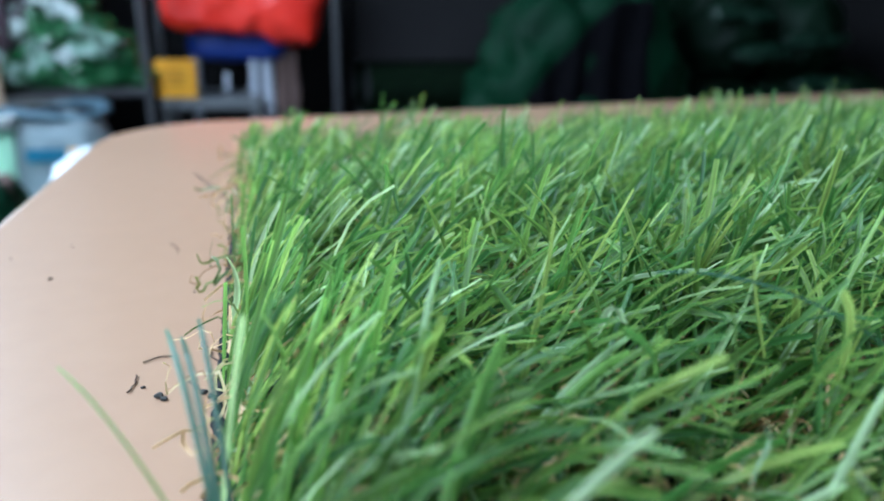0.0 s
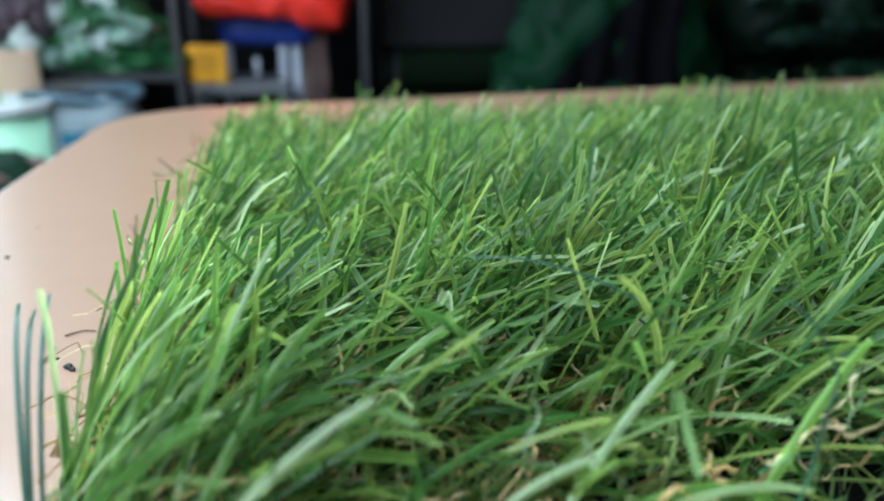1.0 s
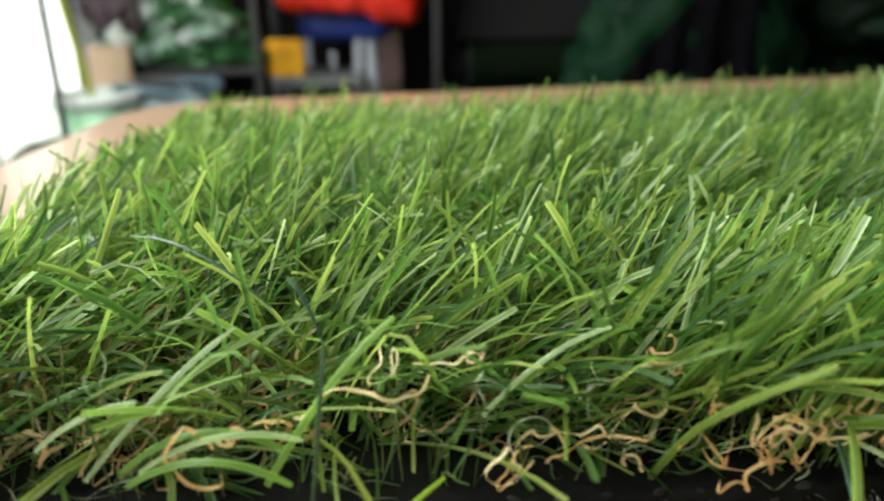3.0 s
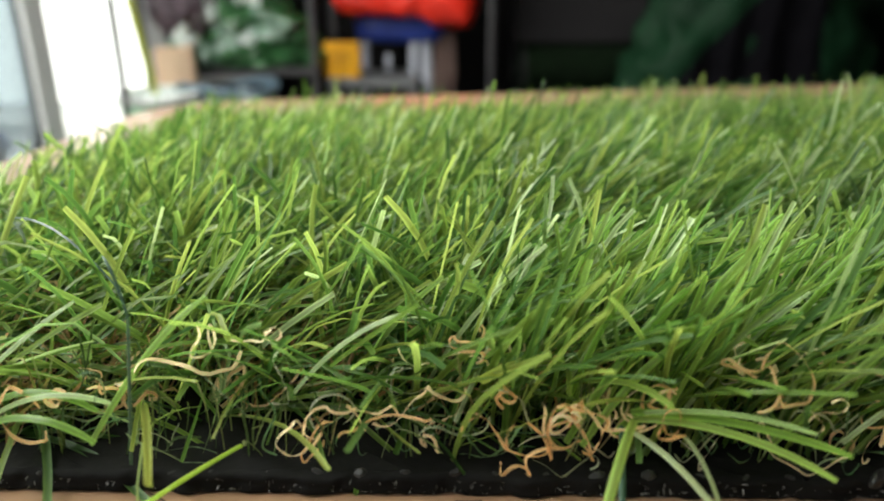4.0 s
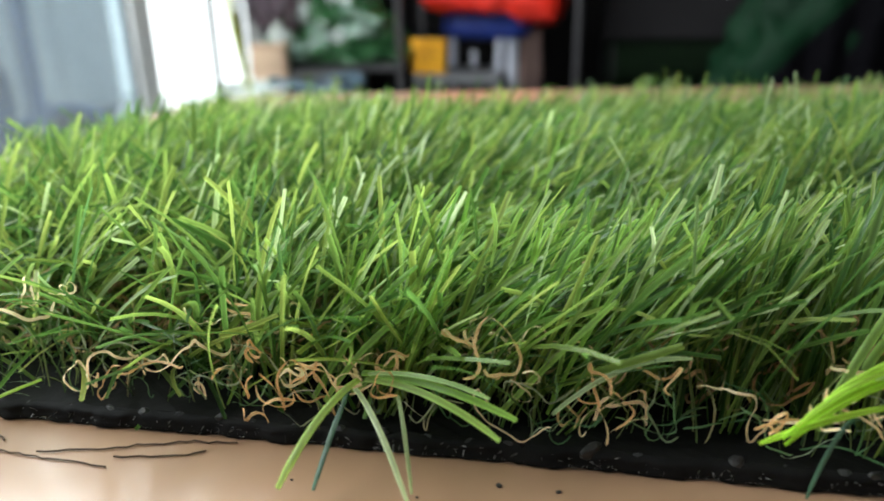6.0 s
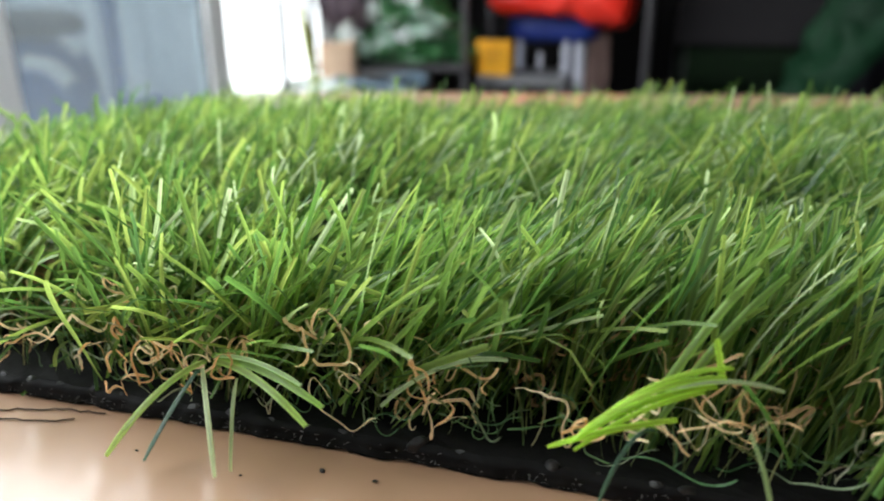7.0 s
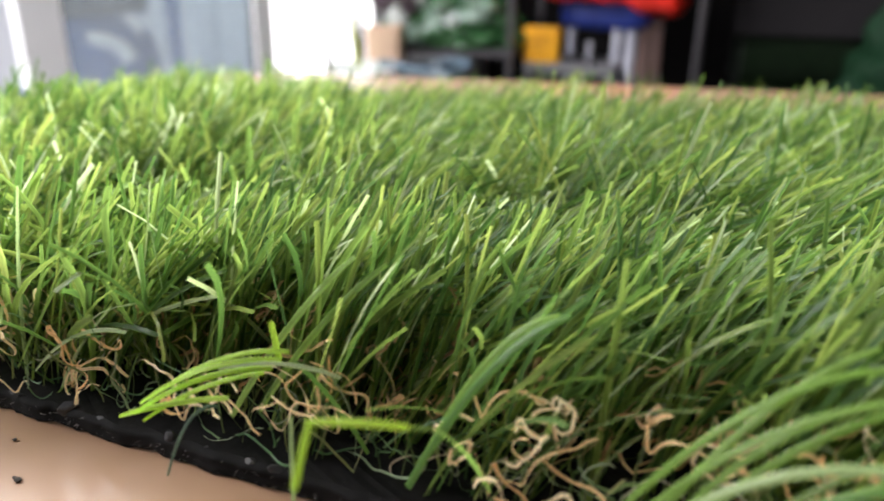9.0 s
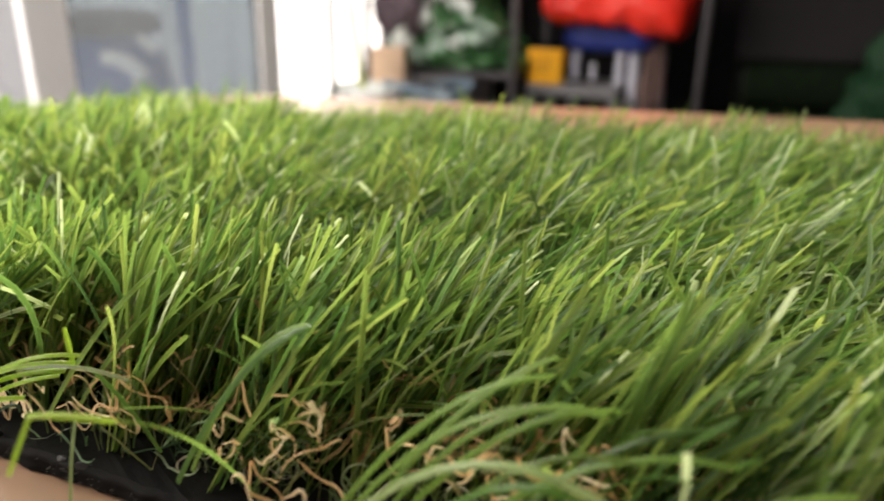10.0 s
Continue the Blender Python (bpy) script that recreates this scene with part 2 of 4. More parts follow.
m_scoot = surface("navy_paint", (0.03, 0.085, 0.27), (0.05, 0.12, 0.36), 5, 0.25, bump=0.02, coat=0.5)
m_chrome = surface("white_scooter_plastic", (0.72, 0.72, 0.74), (0.82, 0.82, 0.83), 5, 0.25, bump=0.02)
m_thread = surface("brown_yarn_offcut", (0.05, 0.025, 0.012), (0.11, 0.06, 0.032), 200, 0.7, bump=0.1)
m_crumb = surface("dark_crumb", (0.012, 0.009, 0.007), (0.05, 0.04, 0.03), 300, 0.7, bump=0.4, bump_scale=900)

m_glass, gn, gl, gp = material("tinted_door_glass")
tint = gn.new("ShaderNodeBsdfTransparent")
tint.inputs[0].default_value = (0.65, 0.71, 0.74, 1)
haze = gn.new("ShaderNodeBsdfTranslucent")
haze.inputs[0].default_value = (0.47, 0.51, 0.53, 1)
gloss = gn.new("ShaderNodeBsdfGlossy")
gloss.inputs["Roughness"].default_value = 0.03
dust = gn.new("ShaderNodeTexNoise")
dust.inputs["Scale"].default_value = 3.0
dmap = gn.new("ShaderNodeMapRange")
dmap.inputs[3].default_value, dmap.inputs[4].default_value = 0.12, 0.24
gl.new(dust.outputs[0], dmap.inputs[0])
g1, g2, fres = gn.new("ShaderNodeMixShader"), gn.new("ShaderNodeMixShader"), gn.new("ShaderNodeFresnel")
gl.new(dmap.outputs[0], g1.inputs[0])
gl.new(tint.outputs[0], g1.inputs[1])
gl.new(haze.outputs[0], g1.inputs[2])
gl.new(fres.outputs[0], g2.inputs[0])
gl.new(g1.outputs[0], g2.inputs[1])
gl.new(gloss.outputs[0], g2.inputs[2])
gl.new(g2.outputs[0], gn["Material Output"].inputs[0])

m_sky, sn, sl, sp = material("bright_overcast_street")
em = sn.new("ShaderNodeEmission")
em.inputs[0].default_value, em.inputs[1].default_value = (0.97, 0.99, 1.0, 1), 3.6
sl.new(em.outputs[0], sn["Material Output"].inputs[0])


# ---- builders ----
def part(name, bm, mat, parent=None, label="", smooth=False):
    me = bpy.data.meshes.new(name)
    bm.to_mesh(me)
    bm.free()
    if smooth:
        me.polygons.foreach_set("use_smooth", [True] * len(me.polygons))
    me.materials.append(mat)
    ob = new(name, me)
    ob.parent = parent
    return tagged(ob, label)


def thing(name, label, category, group="", at=(0, 0, 0), rz=0):
    ob = new(name)
    ob.matrix_world = pose(*at, 0, 0, rz)
    ob.empty_display_size = 0.05
    return tagged(ob, label, category, group)


def box(a, b, bevel=0.0, seg=2):
    bm = bmesh.new()
    bmesh.ops.create_cube(bm, size=1)
    for v in bm.verts:
        v.co = [(a[i] + b[i]) / 2 + v.co[i] * (b[i] - a[i]) for i in range(3)]
    if bevel:
        bmesh.ops.bevel(bm, geom=bm.edges[:], offset=bevel, segments=seg, affect="EDGES", profile=0.5)
    return bm


def tube(points, radius, seg=10, taper=1.0, cap=True):
    """A round bar along a polyline."""
    bm = bmesh.new()
    pts = [Vector(p) for p in points]
    rings = []
    for i, p in enumerate(pts):
        d = (pts[min(i + 1, len(pts) - 1)] - pts[max(i - 1, 0)]).normalized()
        a = d.cross(Vector((0, 0, 1)) if abs(d.z) < 0.9 else Vector((1, 0, 0))).normalized()
        b = d.cross(a)
        r = radius * (1 + (taper - 1) * i / (len(pts) - 1))
        rings.append([bm.verts.new(p + r * (math.cos(2 * math.pi * k / seg) * a + math.sin(2 * math.pi * k / seg) * b)) for k in range(seg)])
    for u, w in zip(rings, rings[1:]):
        for k in range(seg):
            bm.faces.new((u[k], u[(k + 1) % seg], w[(k + 1) % seg], w[k]))
    if cap:
        bm.faces.new(rings[0][::-1])
        bm.faces.new(rings[-1])
    bmesh.ops.recalc_face_normals(bm, faces=bm.faces[:])
    return bm


def lathe(profile, seg=36):
    bm = bmesh.new()
    rings = [[bm.verts.new((r * math.cos(2 * math.pi * k / seg), r * math.sin(2 * math.pi * k / seg), z)) for k in range(seg)] for r, z in profile]
    for u, w in zip(rings, rings[1:]):
        for k in range(seg):
            bm.faces.new((u[k], u[(k + 1) % seg], w[(k + 1) % seg], w[k]))
    bmesh.ops.recalc_face_normals(bm, faces=bm.faces[:])
    return bm


def lump(a, b, power=2.6, crumple=0.02, scale=9.0, seed=0.0, fold=0.015, n=5, waist=0.0):
    """A crumpled bag or sack filling the box a to b: a rounded block with folds and creases."""
    bm = bmesh.new()
    bmesh.ops.create_icosphere(bm, subdivisions=n, radius=1)
    c = Vector([(a[i] + b[i]) / 2 for i in range(3)])
    h = Vector([(b[i] - a[i]) / 2 for i in range(3)])
    for v in bm.verts:
        d = v.co.normalized()
        k = (abs(d.x) ** power + abs(d.y) ** power + abs(d.z) ** power) ** (-1 / power)
        q = Vector((d.x * k * h.x, d.y * k * h.y, d.z * k * h.z))
        s = Vector((seed, seed * 1.7, seed * 0.3))
        o = noise.fractal((q + s) * scale, 1.0, 2.0, 4) * crumple
        ridge = 1 - abs(noise.noise((q + s) * scale * 1.8 + Vector((4, 2, 7))))
        o += (ridge ** 3 - 0.35) * fold
        o += noise.noise(Vector((q.x, q.y, q.z * 0.25)) * scale * 2.4 + s) * fold * 0.6
        q += d * o
        if waist:
            f = 1 - waist * max(0, q.z / h.z) ** 2
            q.x, q.y = q.x * f, q.y * f
        v.co = c + q
    return bm


def drape(x0, x1, top, low, y, lean, seed, folds=6, nx=60, nz=40):
    """A hanging cloth: top(u) and low(u) give its upper and lower outline."""
    bm = bmesh.new()
    grid = []
    for i in range(nx + 1):
        u = i / nx
        col = []
        for j in range(nz + 1):
            w = j / nz
            z = top(u) + (low(u) - top(u)) * w
            f = math.sin(u * folds * 2 * math.pi + 2 * noise.noise(Vector((u * 3, w * 2, seed)))) * (0.3 + w) * 0.018
            col.append(bm.verts.new((x0 + (x1 - x0) * u + 0.01 * noise.noise(Vector((u * 5, w * 4, seed + 3))), y - lean * w + f, z)))
        grid.append(col)
    for i in range(nx):
        for j in range(nz):
            bm.faces.new((grid[i][j], grid[i + 1][j], grid[i + 1][j + 1], grid[i][j + 1]))
    bmesh.ops.solidify(bm, geom=bm.faces[:], thickness=0.004)
    return bm


# ---- room ----
FLOOR, CEIL = -0.75, 2.05
tagged(part("floor", box((-1.3, -3.2, FLOOR - 0.1), (2.9, 3.2, FLOOR)), m_floor), kind="structure")
tagged(part("ceiling", box((-1.3, -3.2, CEIL), (2.9, 3.2, CEIL + 0.1)), m_ceiling), kind="structure")
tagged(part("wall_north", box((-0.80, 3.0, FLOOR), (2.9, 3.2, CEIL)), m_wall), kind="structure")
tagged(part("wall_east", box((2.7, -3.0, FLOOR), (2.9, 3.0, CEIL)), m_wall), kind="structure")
tagged(part("wall_south", box((-1.3, -3.2, FLOOR), (2.9, -3.0, CEIL)), m_white_wall), kind="structure")
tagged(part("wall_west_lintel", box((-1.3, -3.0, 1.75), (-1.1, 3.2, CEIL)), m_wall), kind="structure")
tagged(part("wall_west_pier", box((-1.3, -3.0, FLOOR), (-1.1, -2.5, 1.75)), m_wall), kind="structure")
tagged(part("wall_west_corner", box((-1.04, 2.72, FLOOR), (-0.62, 3.0, CEIL)), m_white_wall), kind="structure")
tagged(part("ground", box((-60, -60, FLOOR - 0.3), (60, 60, FLOOR - 0.12)), m_pave), kind="structure")
tagged(part("pavement", box((-9, -8, FLOOR - 0.119), (-1.3, 12, FLOOR - 0.02), 0.01), m_pave), kind="structure")
sheet = bmesh.new()
arc = [(-6.6 * math.sin(radians(a)), 6.6 * math.cos(radians(a))) for a in range(-12, 131, 6)]
lo = [sheet.verts.new((x - 1, y, FLOOR - 0.1)) for x, y in arc]
hi = [sheet.verts.new((x - 1, y, 3.6)) for x, y in arc]
for i in range(len(arc) - 1):
    sheet.faces.new((lo[i], lo[i + 1], hi[i + 1], hi[i]))
tagged(part("backdrop", sheet, m_sky), kind="structure")


# ---- glass door leaf, standing ajar ----
def glass_door():
    w, top = 0.663, 1.70
    d = thing("glass_door", "glass shop door in a white aluminium frame standing ajar", "door", at=(-0.905, 1.78, FLOOR), rz=-107.5)
    h = top - FLOOR
    part("stile", box((0, -0.022, 0.01), (0.065, 0.022, h), 0.004), m_alu, d, "white aluminium stile beside the opening")
    part("stile", box((w - 0.055, -0.022, 0.01), (w + 0.045, 0.022, h), 0.004), m_alu, d)
    part("rail", box((0.065, -0.020, 0.01), (w - 0.055, 0.020, 0.12), 0.004), m_alu, d)
    part("rail", box((0.065, -0.020, h - 0.09), (w - 0.055, 0.020, h), 0.004), m_alu, d)
    pane = part("pane", box((0.065, -0.004, 0.12), (w - 0.055, 0.004, h - 0.09)), m_glass, d, "dusty grey tinted glass pane")
    pane.visible_shadow = False
    part("gasket", box((0.065, -0.007, 0.12), (0.071, 0.007, h - 0.09)), m_rubber, d)
    part("gasket", box((w - 0.061, -0.007, 0.12), (w - 0.055, 0.007, h - 0.09)), m_rubber, d)
    part("handle", tube([(0.10, 0.024, 0.95), (0.10, 0.06, 0.95), (0.10, 0.06, 1.25), (0.10, 0.024, 1.25)], 0.009), m_darksteel, d, "dark pull handle")


glass_door()
post = thing("door_post", "thin dark steel upright standing in the shop opening", "post")
part("shaft", tube([(-0.752, 1.86, FLOOR), (-0.750, 1.86, 1.75)], 0.011), m_darksteel, post)
part("foot_plate", box((-0.775, 1.835, FLOOR), (-0.725, 1.885, FLOOR + 0.006), 0.002), m_darksteel, post)


def scooter():
    s = thing("motor_scooter", "navy motor scooter with white trim parked outside", "scooter", at=(-1.94, 2.38, FLOOR - 0.02), rz=45)
    for x in (-0.42, 0.20):
        wheel = part("wheel", lathe([(0.0, -0.05), (0.10, -0.05), (0.12, -0.03), (0.12, 0.03), (0.10, 0.05), (0.0, 0.05)], 28), m_chrome, s)
        wheel.matrix_local = pose(x, 0, 0.21, 90, 0, 0)
        t = part("tyre", lathe([(0.12, -0.045), (0.17, -0.05), (0.205, -0.03), (0.21, 0), (0.205, 0.03), (0.17, 0.05), (0.12, 0.045)], 36), m_rubber, wheel, smooth=True)
    for x in (-0.42, 0.20):
        arch = [(x + 0.22 * math.cos(radians(a)), 0, 0.21 + 0.22 * math.sin(radians(a))) for a in range(20, 161, 10)]
        part("mudguard", tube(arch, 0.030, 10), m_scoot, s, "navy curved mudguard", smooth=True)
    part("body", lump((-0.42, -0.16, 0.28), (0.04, 0.16, 0.74), 2.3, 0.0, 3, 1, 0.0, 4), m_scoot, s, smooth=True)
    part("leg_shield", box((0.08, -0.20, 0.25), (0.13, 0.20, 0.92), 0.03, 3), m_scoot, s)
    part("footboard", box((-0.06, -0.16, 0.22), (0.10, 0.16, 0.29), 0.02), m_rubber, s)
    part("saddle", lump((-0.42, -0.14, 0.70), (0.02, 0.14, 0.82), 3, 0.0, 3, 2, 0.0, 4), m_rubber, s, smooth=True)
    for cx, cz, a0, a1, r, w in ((-0.22, 0.51, 15, 95, 0.12, 0.036), (-0.20, 0.60, 20, 50, 0.15, 0.020), (-0.17, 0.57, 165, 200, 0.19, 0.019), (-0.17, 0.68, 150, 180, 0.20, 0.019)):
        trim = [(cx + 1.2 * r * math.cos(radians(a)), -0.155, cz + r * math.sin(radians(a))) for a in np.linspace(a0, a1, 7)]
        part("trim_strip", tube(trim, w, 8, 0.7), m_chrome, s, "white curved trim on the side panel", smooth=True)
    part("headlight", lump((0.11, -0.045, 0.89), (0.18, 0.045, 0.97), 2.4, 0, 3, 0, 0, 3), m_chrome, s, smooth=True)
    part("handlebar", tube([(0.08, -0.30, 1.02), (0.10, -0.1, 0.98), (0.10, 0.1, 0.98), (0.08, 0.30, 1.02)], 0.014), m_darksteel, s)
    part("stand", tube([(-0.1, 0.02, 0.28), (-0.12, 0.18, 0.0)], 0.012), m_darksteel, s)


scooter()
kiosk = thing("street_kiosk", "pale blue-grey steel kiosk standing outside", "kiosk", at=(-3.55, 3.5, FLOOR - 0.02))
part("cabinet", box((-0.3, -1.0, 0.06), (0.3, 1.6, 2.3), 0.02), m_kiosk, kiosk)
part("plinth", box((-0.27, -0.97, 0), (0.27, 1.57, 0.06)), m_darksteel, kiosk)
for y in (-0.99, -0.34, 0.31, 0.96):
    part("panel", box((0.302, y, 0.10), (0.316, y + 0.63, 2.24), 0.006), m_kiosk, kiosk)
part("roof", box((-0.36, -1.06, 2.301), (0.38, 1.66, 2.36), 0.015), m_alu, kiosk)

# ---- things beyond the table ----
bin_ = thing("plastic_bin", "pale green plastic bin with white rim on the floor", "bin", at=(-0.722, 2.02, FLOOR))
part("body", lathe([(0.0, 0.0), (0.085, 0.0), (0.09, 0.01), (0.113, 0.55), (0.108, 0.55), (0.086, 0.02), (0.0, 0.015)]), m_bin, bin_, smooth=True)
part("rim", lathe([(0.112, 0.545), (0.122, 0.548), (0.124, 0.575), (0.116, 0.583), (0.106, 0.578), (0.107, 0.545), (0.112, 0.545)]), m_binrim, bin_, "white rolled rim", smooth=True)
stick = thing("bamboo_stick", "yellow-green bamboo stick leaning out of the plastic bin", "stick")
foot, head_ = Vector((-0.655, 2.02, FLOOR + 0.03)), Vector((-0.90, 1.93, 1.25))
part("cane", tube([foot.lerp(head_, k / 8) for k in range(9)], 0.0125, 10, 0.8), m_bamboo, stick)
for k in range(1, 9):
    q = foot.lerp(head_, k / 9)
    part("node_ring", tube([q - (head_ - foot) * 0.0018, q + (head_ - foot) * 0.0018], 0.0138, 10), m_bamboo, stick)

carton = thing("tall_carton", "tall brown cardboard carton standing on the floor", "carton", at=(-0.745, 2.24, FLOOR), rz=14)
part("body", box((-0.058, -0.055, 0), (0.058, 0.055, 0.685), 0.004), m_card, carton)
part("flap", box((-0.058, -0.055, 0.686), (-0.003, 0.055, 0.690), 0.001), m_card, carton)
part("flap", box((0.003, -0.055, 0.686), (0.058, 0.055, 0.690), 0.001), m_card, carton)

tagged(part("plastic_bag", lump((-0.86, 2.28, -0.06), (-0.60, 2.52, 0.34), 2.4, 0.03, 12, 3.0, 0.03), m_purple, smooth=True),
       "black and purple crumpled plastic bag on tall carton", "bag")


def rack():
    r = thing("storage_rack", "grey steel storage rack holding a wrapped bundle", "rack")
    for x, y in ((-0.86, 2.28), (-0.30, 2.28), (-0.86, 2.68), (-0.30, 2.68)):
        part("upright", box((x - 0.010, y - 0.010, FLOOR), (x + 0.010, y + 0.010, 0.95), 0.002), m_darksteel, r)
    for z in (-0.155, 0.55, -0.70):
        part("shelf", box((-0.85, 2.29, z), (-0.31, 2.67, z + 0.018), 0.003), m_darksteel, r)


rack()


def bundle():
    b = thing("wrapped_bundle", "stacked green turf bundle wrapped in glossy clear film", "bundle", at=(-0.580, 2.47, -0.137))
    spans = [(0.285, 0.062), (0.26, 0.05), (0.215, 0.048), (0.165, 0.046), (0.12, 0.046), (0.08, 0.05)]
    z = 0.0
    for i, (h, t) in enumerate(spans):
        part("layer", lump((-h, -0.165 + 0.012 * i, z), (h, 0.165 - 0.012 * i, z + t + 0.012), 3.0, 0.014, 16, i * 2.3, 0.026, 4), m_film, b)
        z += t
    # the whitest folds sit where the film glares; that glare is their colour
    folds = ((-0.15, 0.10, 0.038, 0.040, -30, m_painted_glare), (-0.075, 0.19, 0.045, 0.032, 40, m_painted_glare), (0.035, 0.245, 0.062, 0.020, -22, m_painted_glare), (0.052, 0.095, 0.016, 0.020, 10, m_painted_glare),
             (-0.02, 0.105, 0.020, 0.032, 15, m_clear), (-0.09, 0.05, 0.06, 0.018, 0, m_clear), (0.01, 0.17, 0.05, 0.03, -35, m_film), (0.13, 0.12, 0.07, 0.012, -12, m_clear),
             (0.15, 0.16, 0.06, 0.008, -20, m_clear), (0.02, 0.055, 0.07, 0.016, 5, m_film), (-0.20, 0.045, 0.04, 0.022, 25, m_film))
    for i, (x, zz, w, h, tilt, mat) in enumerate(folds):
        f = part("film_fold", lump((-w, -0.024, -h), (w, 0.024, h), 2.0, 0.022, 26, i * 3.1, 0.030, 3), mat, b, "crinkled film fold, the white ones painted as glare")
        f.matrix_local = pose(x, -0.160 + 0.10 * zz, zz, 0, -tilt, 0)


bundle()

sack = thing("woven_sack", "grey woven sack with rolled slate rim on the floor", "sack", at=(-0.545, 2.12, FLOOR))
part("body", lump((-0.165, -0.11, 0.0), (0.155, 0.11, 0.575), 4.5, 0.012, 7, 5.0, 0.012), m_sack, sack, smooth=True)
rim_pts = [(0.15 * math.cos(a) * (1 + 0.06 * math.sin(3 * a)) - 0.003, 0.10 * math.sin(a), 0.575 + 0.012 * math.sin(2 * a)) for a in [2 * math.pi * k / 28 for k in range(29)]]
# solid dark lump in place of the shaded hollow inside the sack
part("opening", lump((-0.135, -0.088, 0.555), (0.128, 0.088, 0.584), 2.4, 0.003, 9, 4.0, 0.004, 4), m_cloth, sack, "dark lump standing in for the shaded open mouth", smooth=True)
part("rim", tube(rim_pts, 0.013, 10, cap=False), m_rim, sack, "slate blue rolled rim", smooth=True)
part("printed_patch", box((-0.04, -0.1215, 0.455), (0.06, -0.118, 0.49), 0.001), m_print, sack)
part("printed_patch", box((0.065, -0.1215, 0.455), (0.095, -0.118, 0.49), 0.001), m_yellow, sack)

side = thing("low_shelf", "grey low steel side table carrying a yellow box", "shelf")
part("top", box((-0.285, 2.40, -0.215), (0.03, 2.72, -0.178), 0.004), m_steel, side)
for x, y in ((-0.27, 2.42), (0.015, 2.42), (-0.27, 2.70), (0.015, 2.70)):
    part("leg", box((x - 0.011, y - 0.011, FLOOR), (x + 0.011, y + 0.011, -0.216), 0.002), m_steel, side)
part("stretcher", box((-0.26, 2.413, -0.42), (0.005, 2.427, -0.39), 0.002), m_steel, side)

ybox = thing("yellow_box", "yellow cardboard box with faded print on the low shelf", "box", at=(-0.235, 2.47, -0.178), rz=-6)
part("body", box((-0.062, -0.03, 0), (0.062, 0.03, 0.118), 0.003), m_yellow, ybox)
for i, (x0, x1, z) in enumerate(((-0.04, 0.035, 0.082), (-0.035, 0.04, 0.062), (-0.03, 0.02, 0.042))):
    part("print_bar", box((x0, -0.0315, z), (x1, -0.0302, z + 0.007)), m_ink, ybox)

stool = thing("bar_stool", "tall stool with blue plastic seat and pale enamelled legs", "stool")
part("seat", lump((-0.205, 2.52, -0.072), (0.135, 2.80, 0.040), 4.0, 0.002, 6, 1.0, 0.002), m_blue, stool, "blue moulded seat", smooth=True)
for x, y, d in ((0.012, 2.555, -0.012), (0.056, 2.575, 0.012), (-0.19, 2.76, -0.02), (0.13, 2.76, 0.02)):
    part("leg", tube([(x, y, -0.06), (x + d, y, FLOOR)], 0.021 if x > 0.05 and y < 2.6 else 0.015, 12), m_leg, stool)
part("hanging_tag", box((-0.088, 2.528, -0.165), (-0.072, 2.534, -0.105), 0.003), m_leg, stool, "small pale tag hanging under the seat")
part("footrest", tube([(0.002, 2.56, -0.50), (0.075, 2.58, -0.50)], 0.009), m_leg, stool)
part("hanging_flap", drape(0.085, 0.165, lambda u: -0.03, lambda u: -0.45 + 0.06 * u, 2.56, 0.01, 4.0, 2, 16, 30), m_brownleg, stool, "brown cloth flap hanging by the legs", smooth=True)

red = thing("red_bag", "glossy red plastic bag slumped over the stool", "bag")
body = lump((-0.262, 2.44, -0.005), (0.232, 2.66, 0.34), 7.0, 0.010, 5, 2.0, 0.022, 5)
for v in body.verts:
    # the underside hangs lowest at one corner
    u, low = (v.co.x + 0.262) / 0.494, max(0.0, 1 - v.co.z / 0.17)
    v.co.z += low * (0.052 * (1 - u) - 0.012 * math.cos(u * 7.5)) + 0.012 * max(0.0, u - 0.9) * 10 * low * -1
    v.co.x += 0.04 * (1 - low) * (u - 0.3) - 0.02 * low * (u - 0.5)
part("sack", body, m_red, red, smooth=True)
part("handle", tube([(-0.10, 2.55, 0.33), (-0.08, 2.55, 0.42), (0.0, 2.55, 0.45), (0.07, 2.55, 0.42), (0.09, 2.55, 0.33)], 0.012), m_red, red)

pole = thing("steel_pole", "dark grey steel pole from floor to ceiling", "pole")
part("shaft", tube([(0.291, 2.47, FLOOR), (0.291, 2.47, CEIL)], 0.0135, 16), m_darksteel, pole)
part("base_ring", tube([(0.291, 2.47, FLOOR), (0.291, 2.47, FLOOR + 0.02)], 0.032, 18), m_steel, pole)


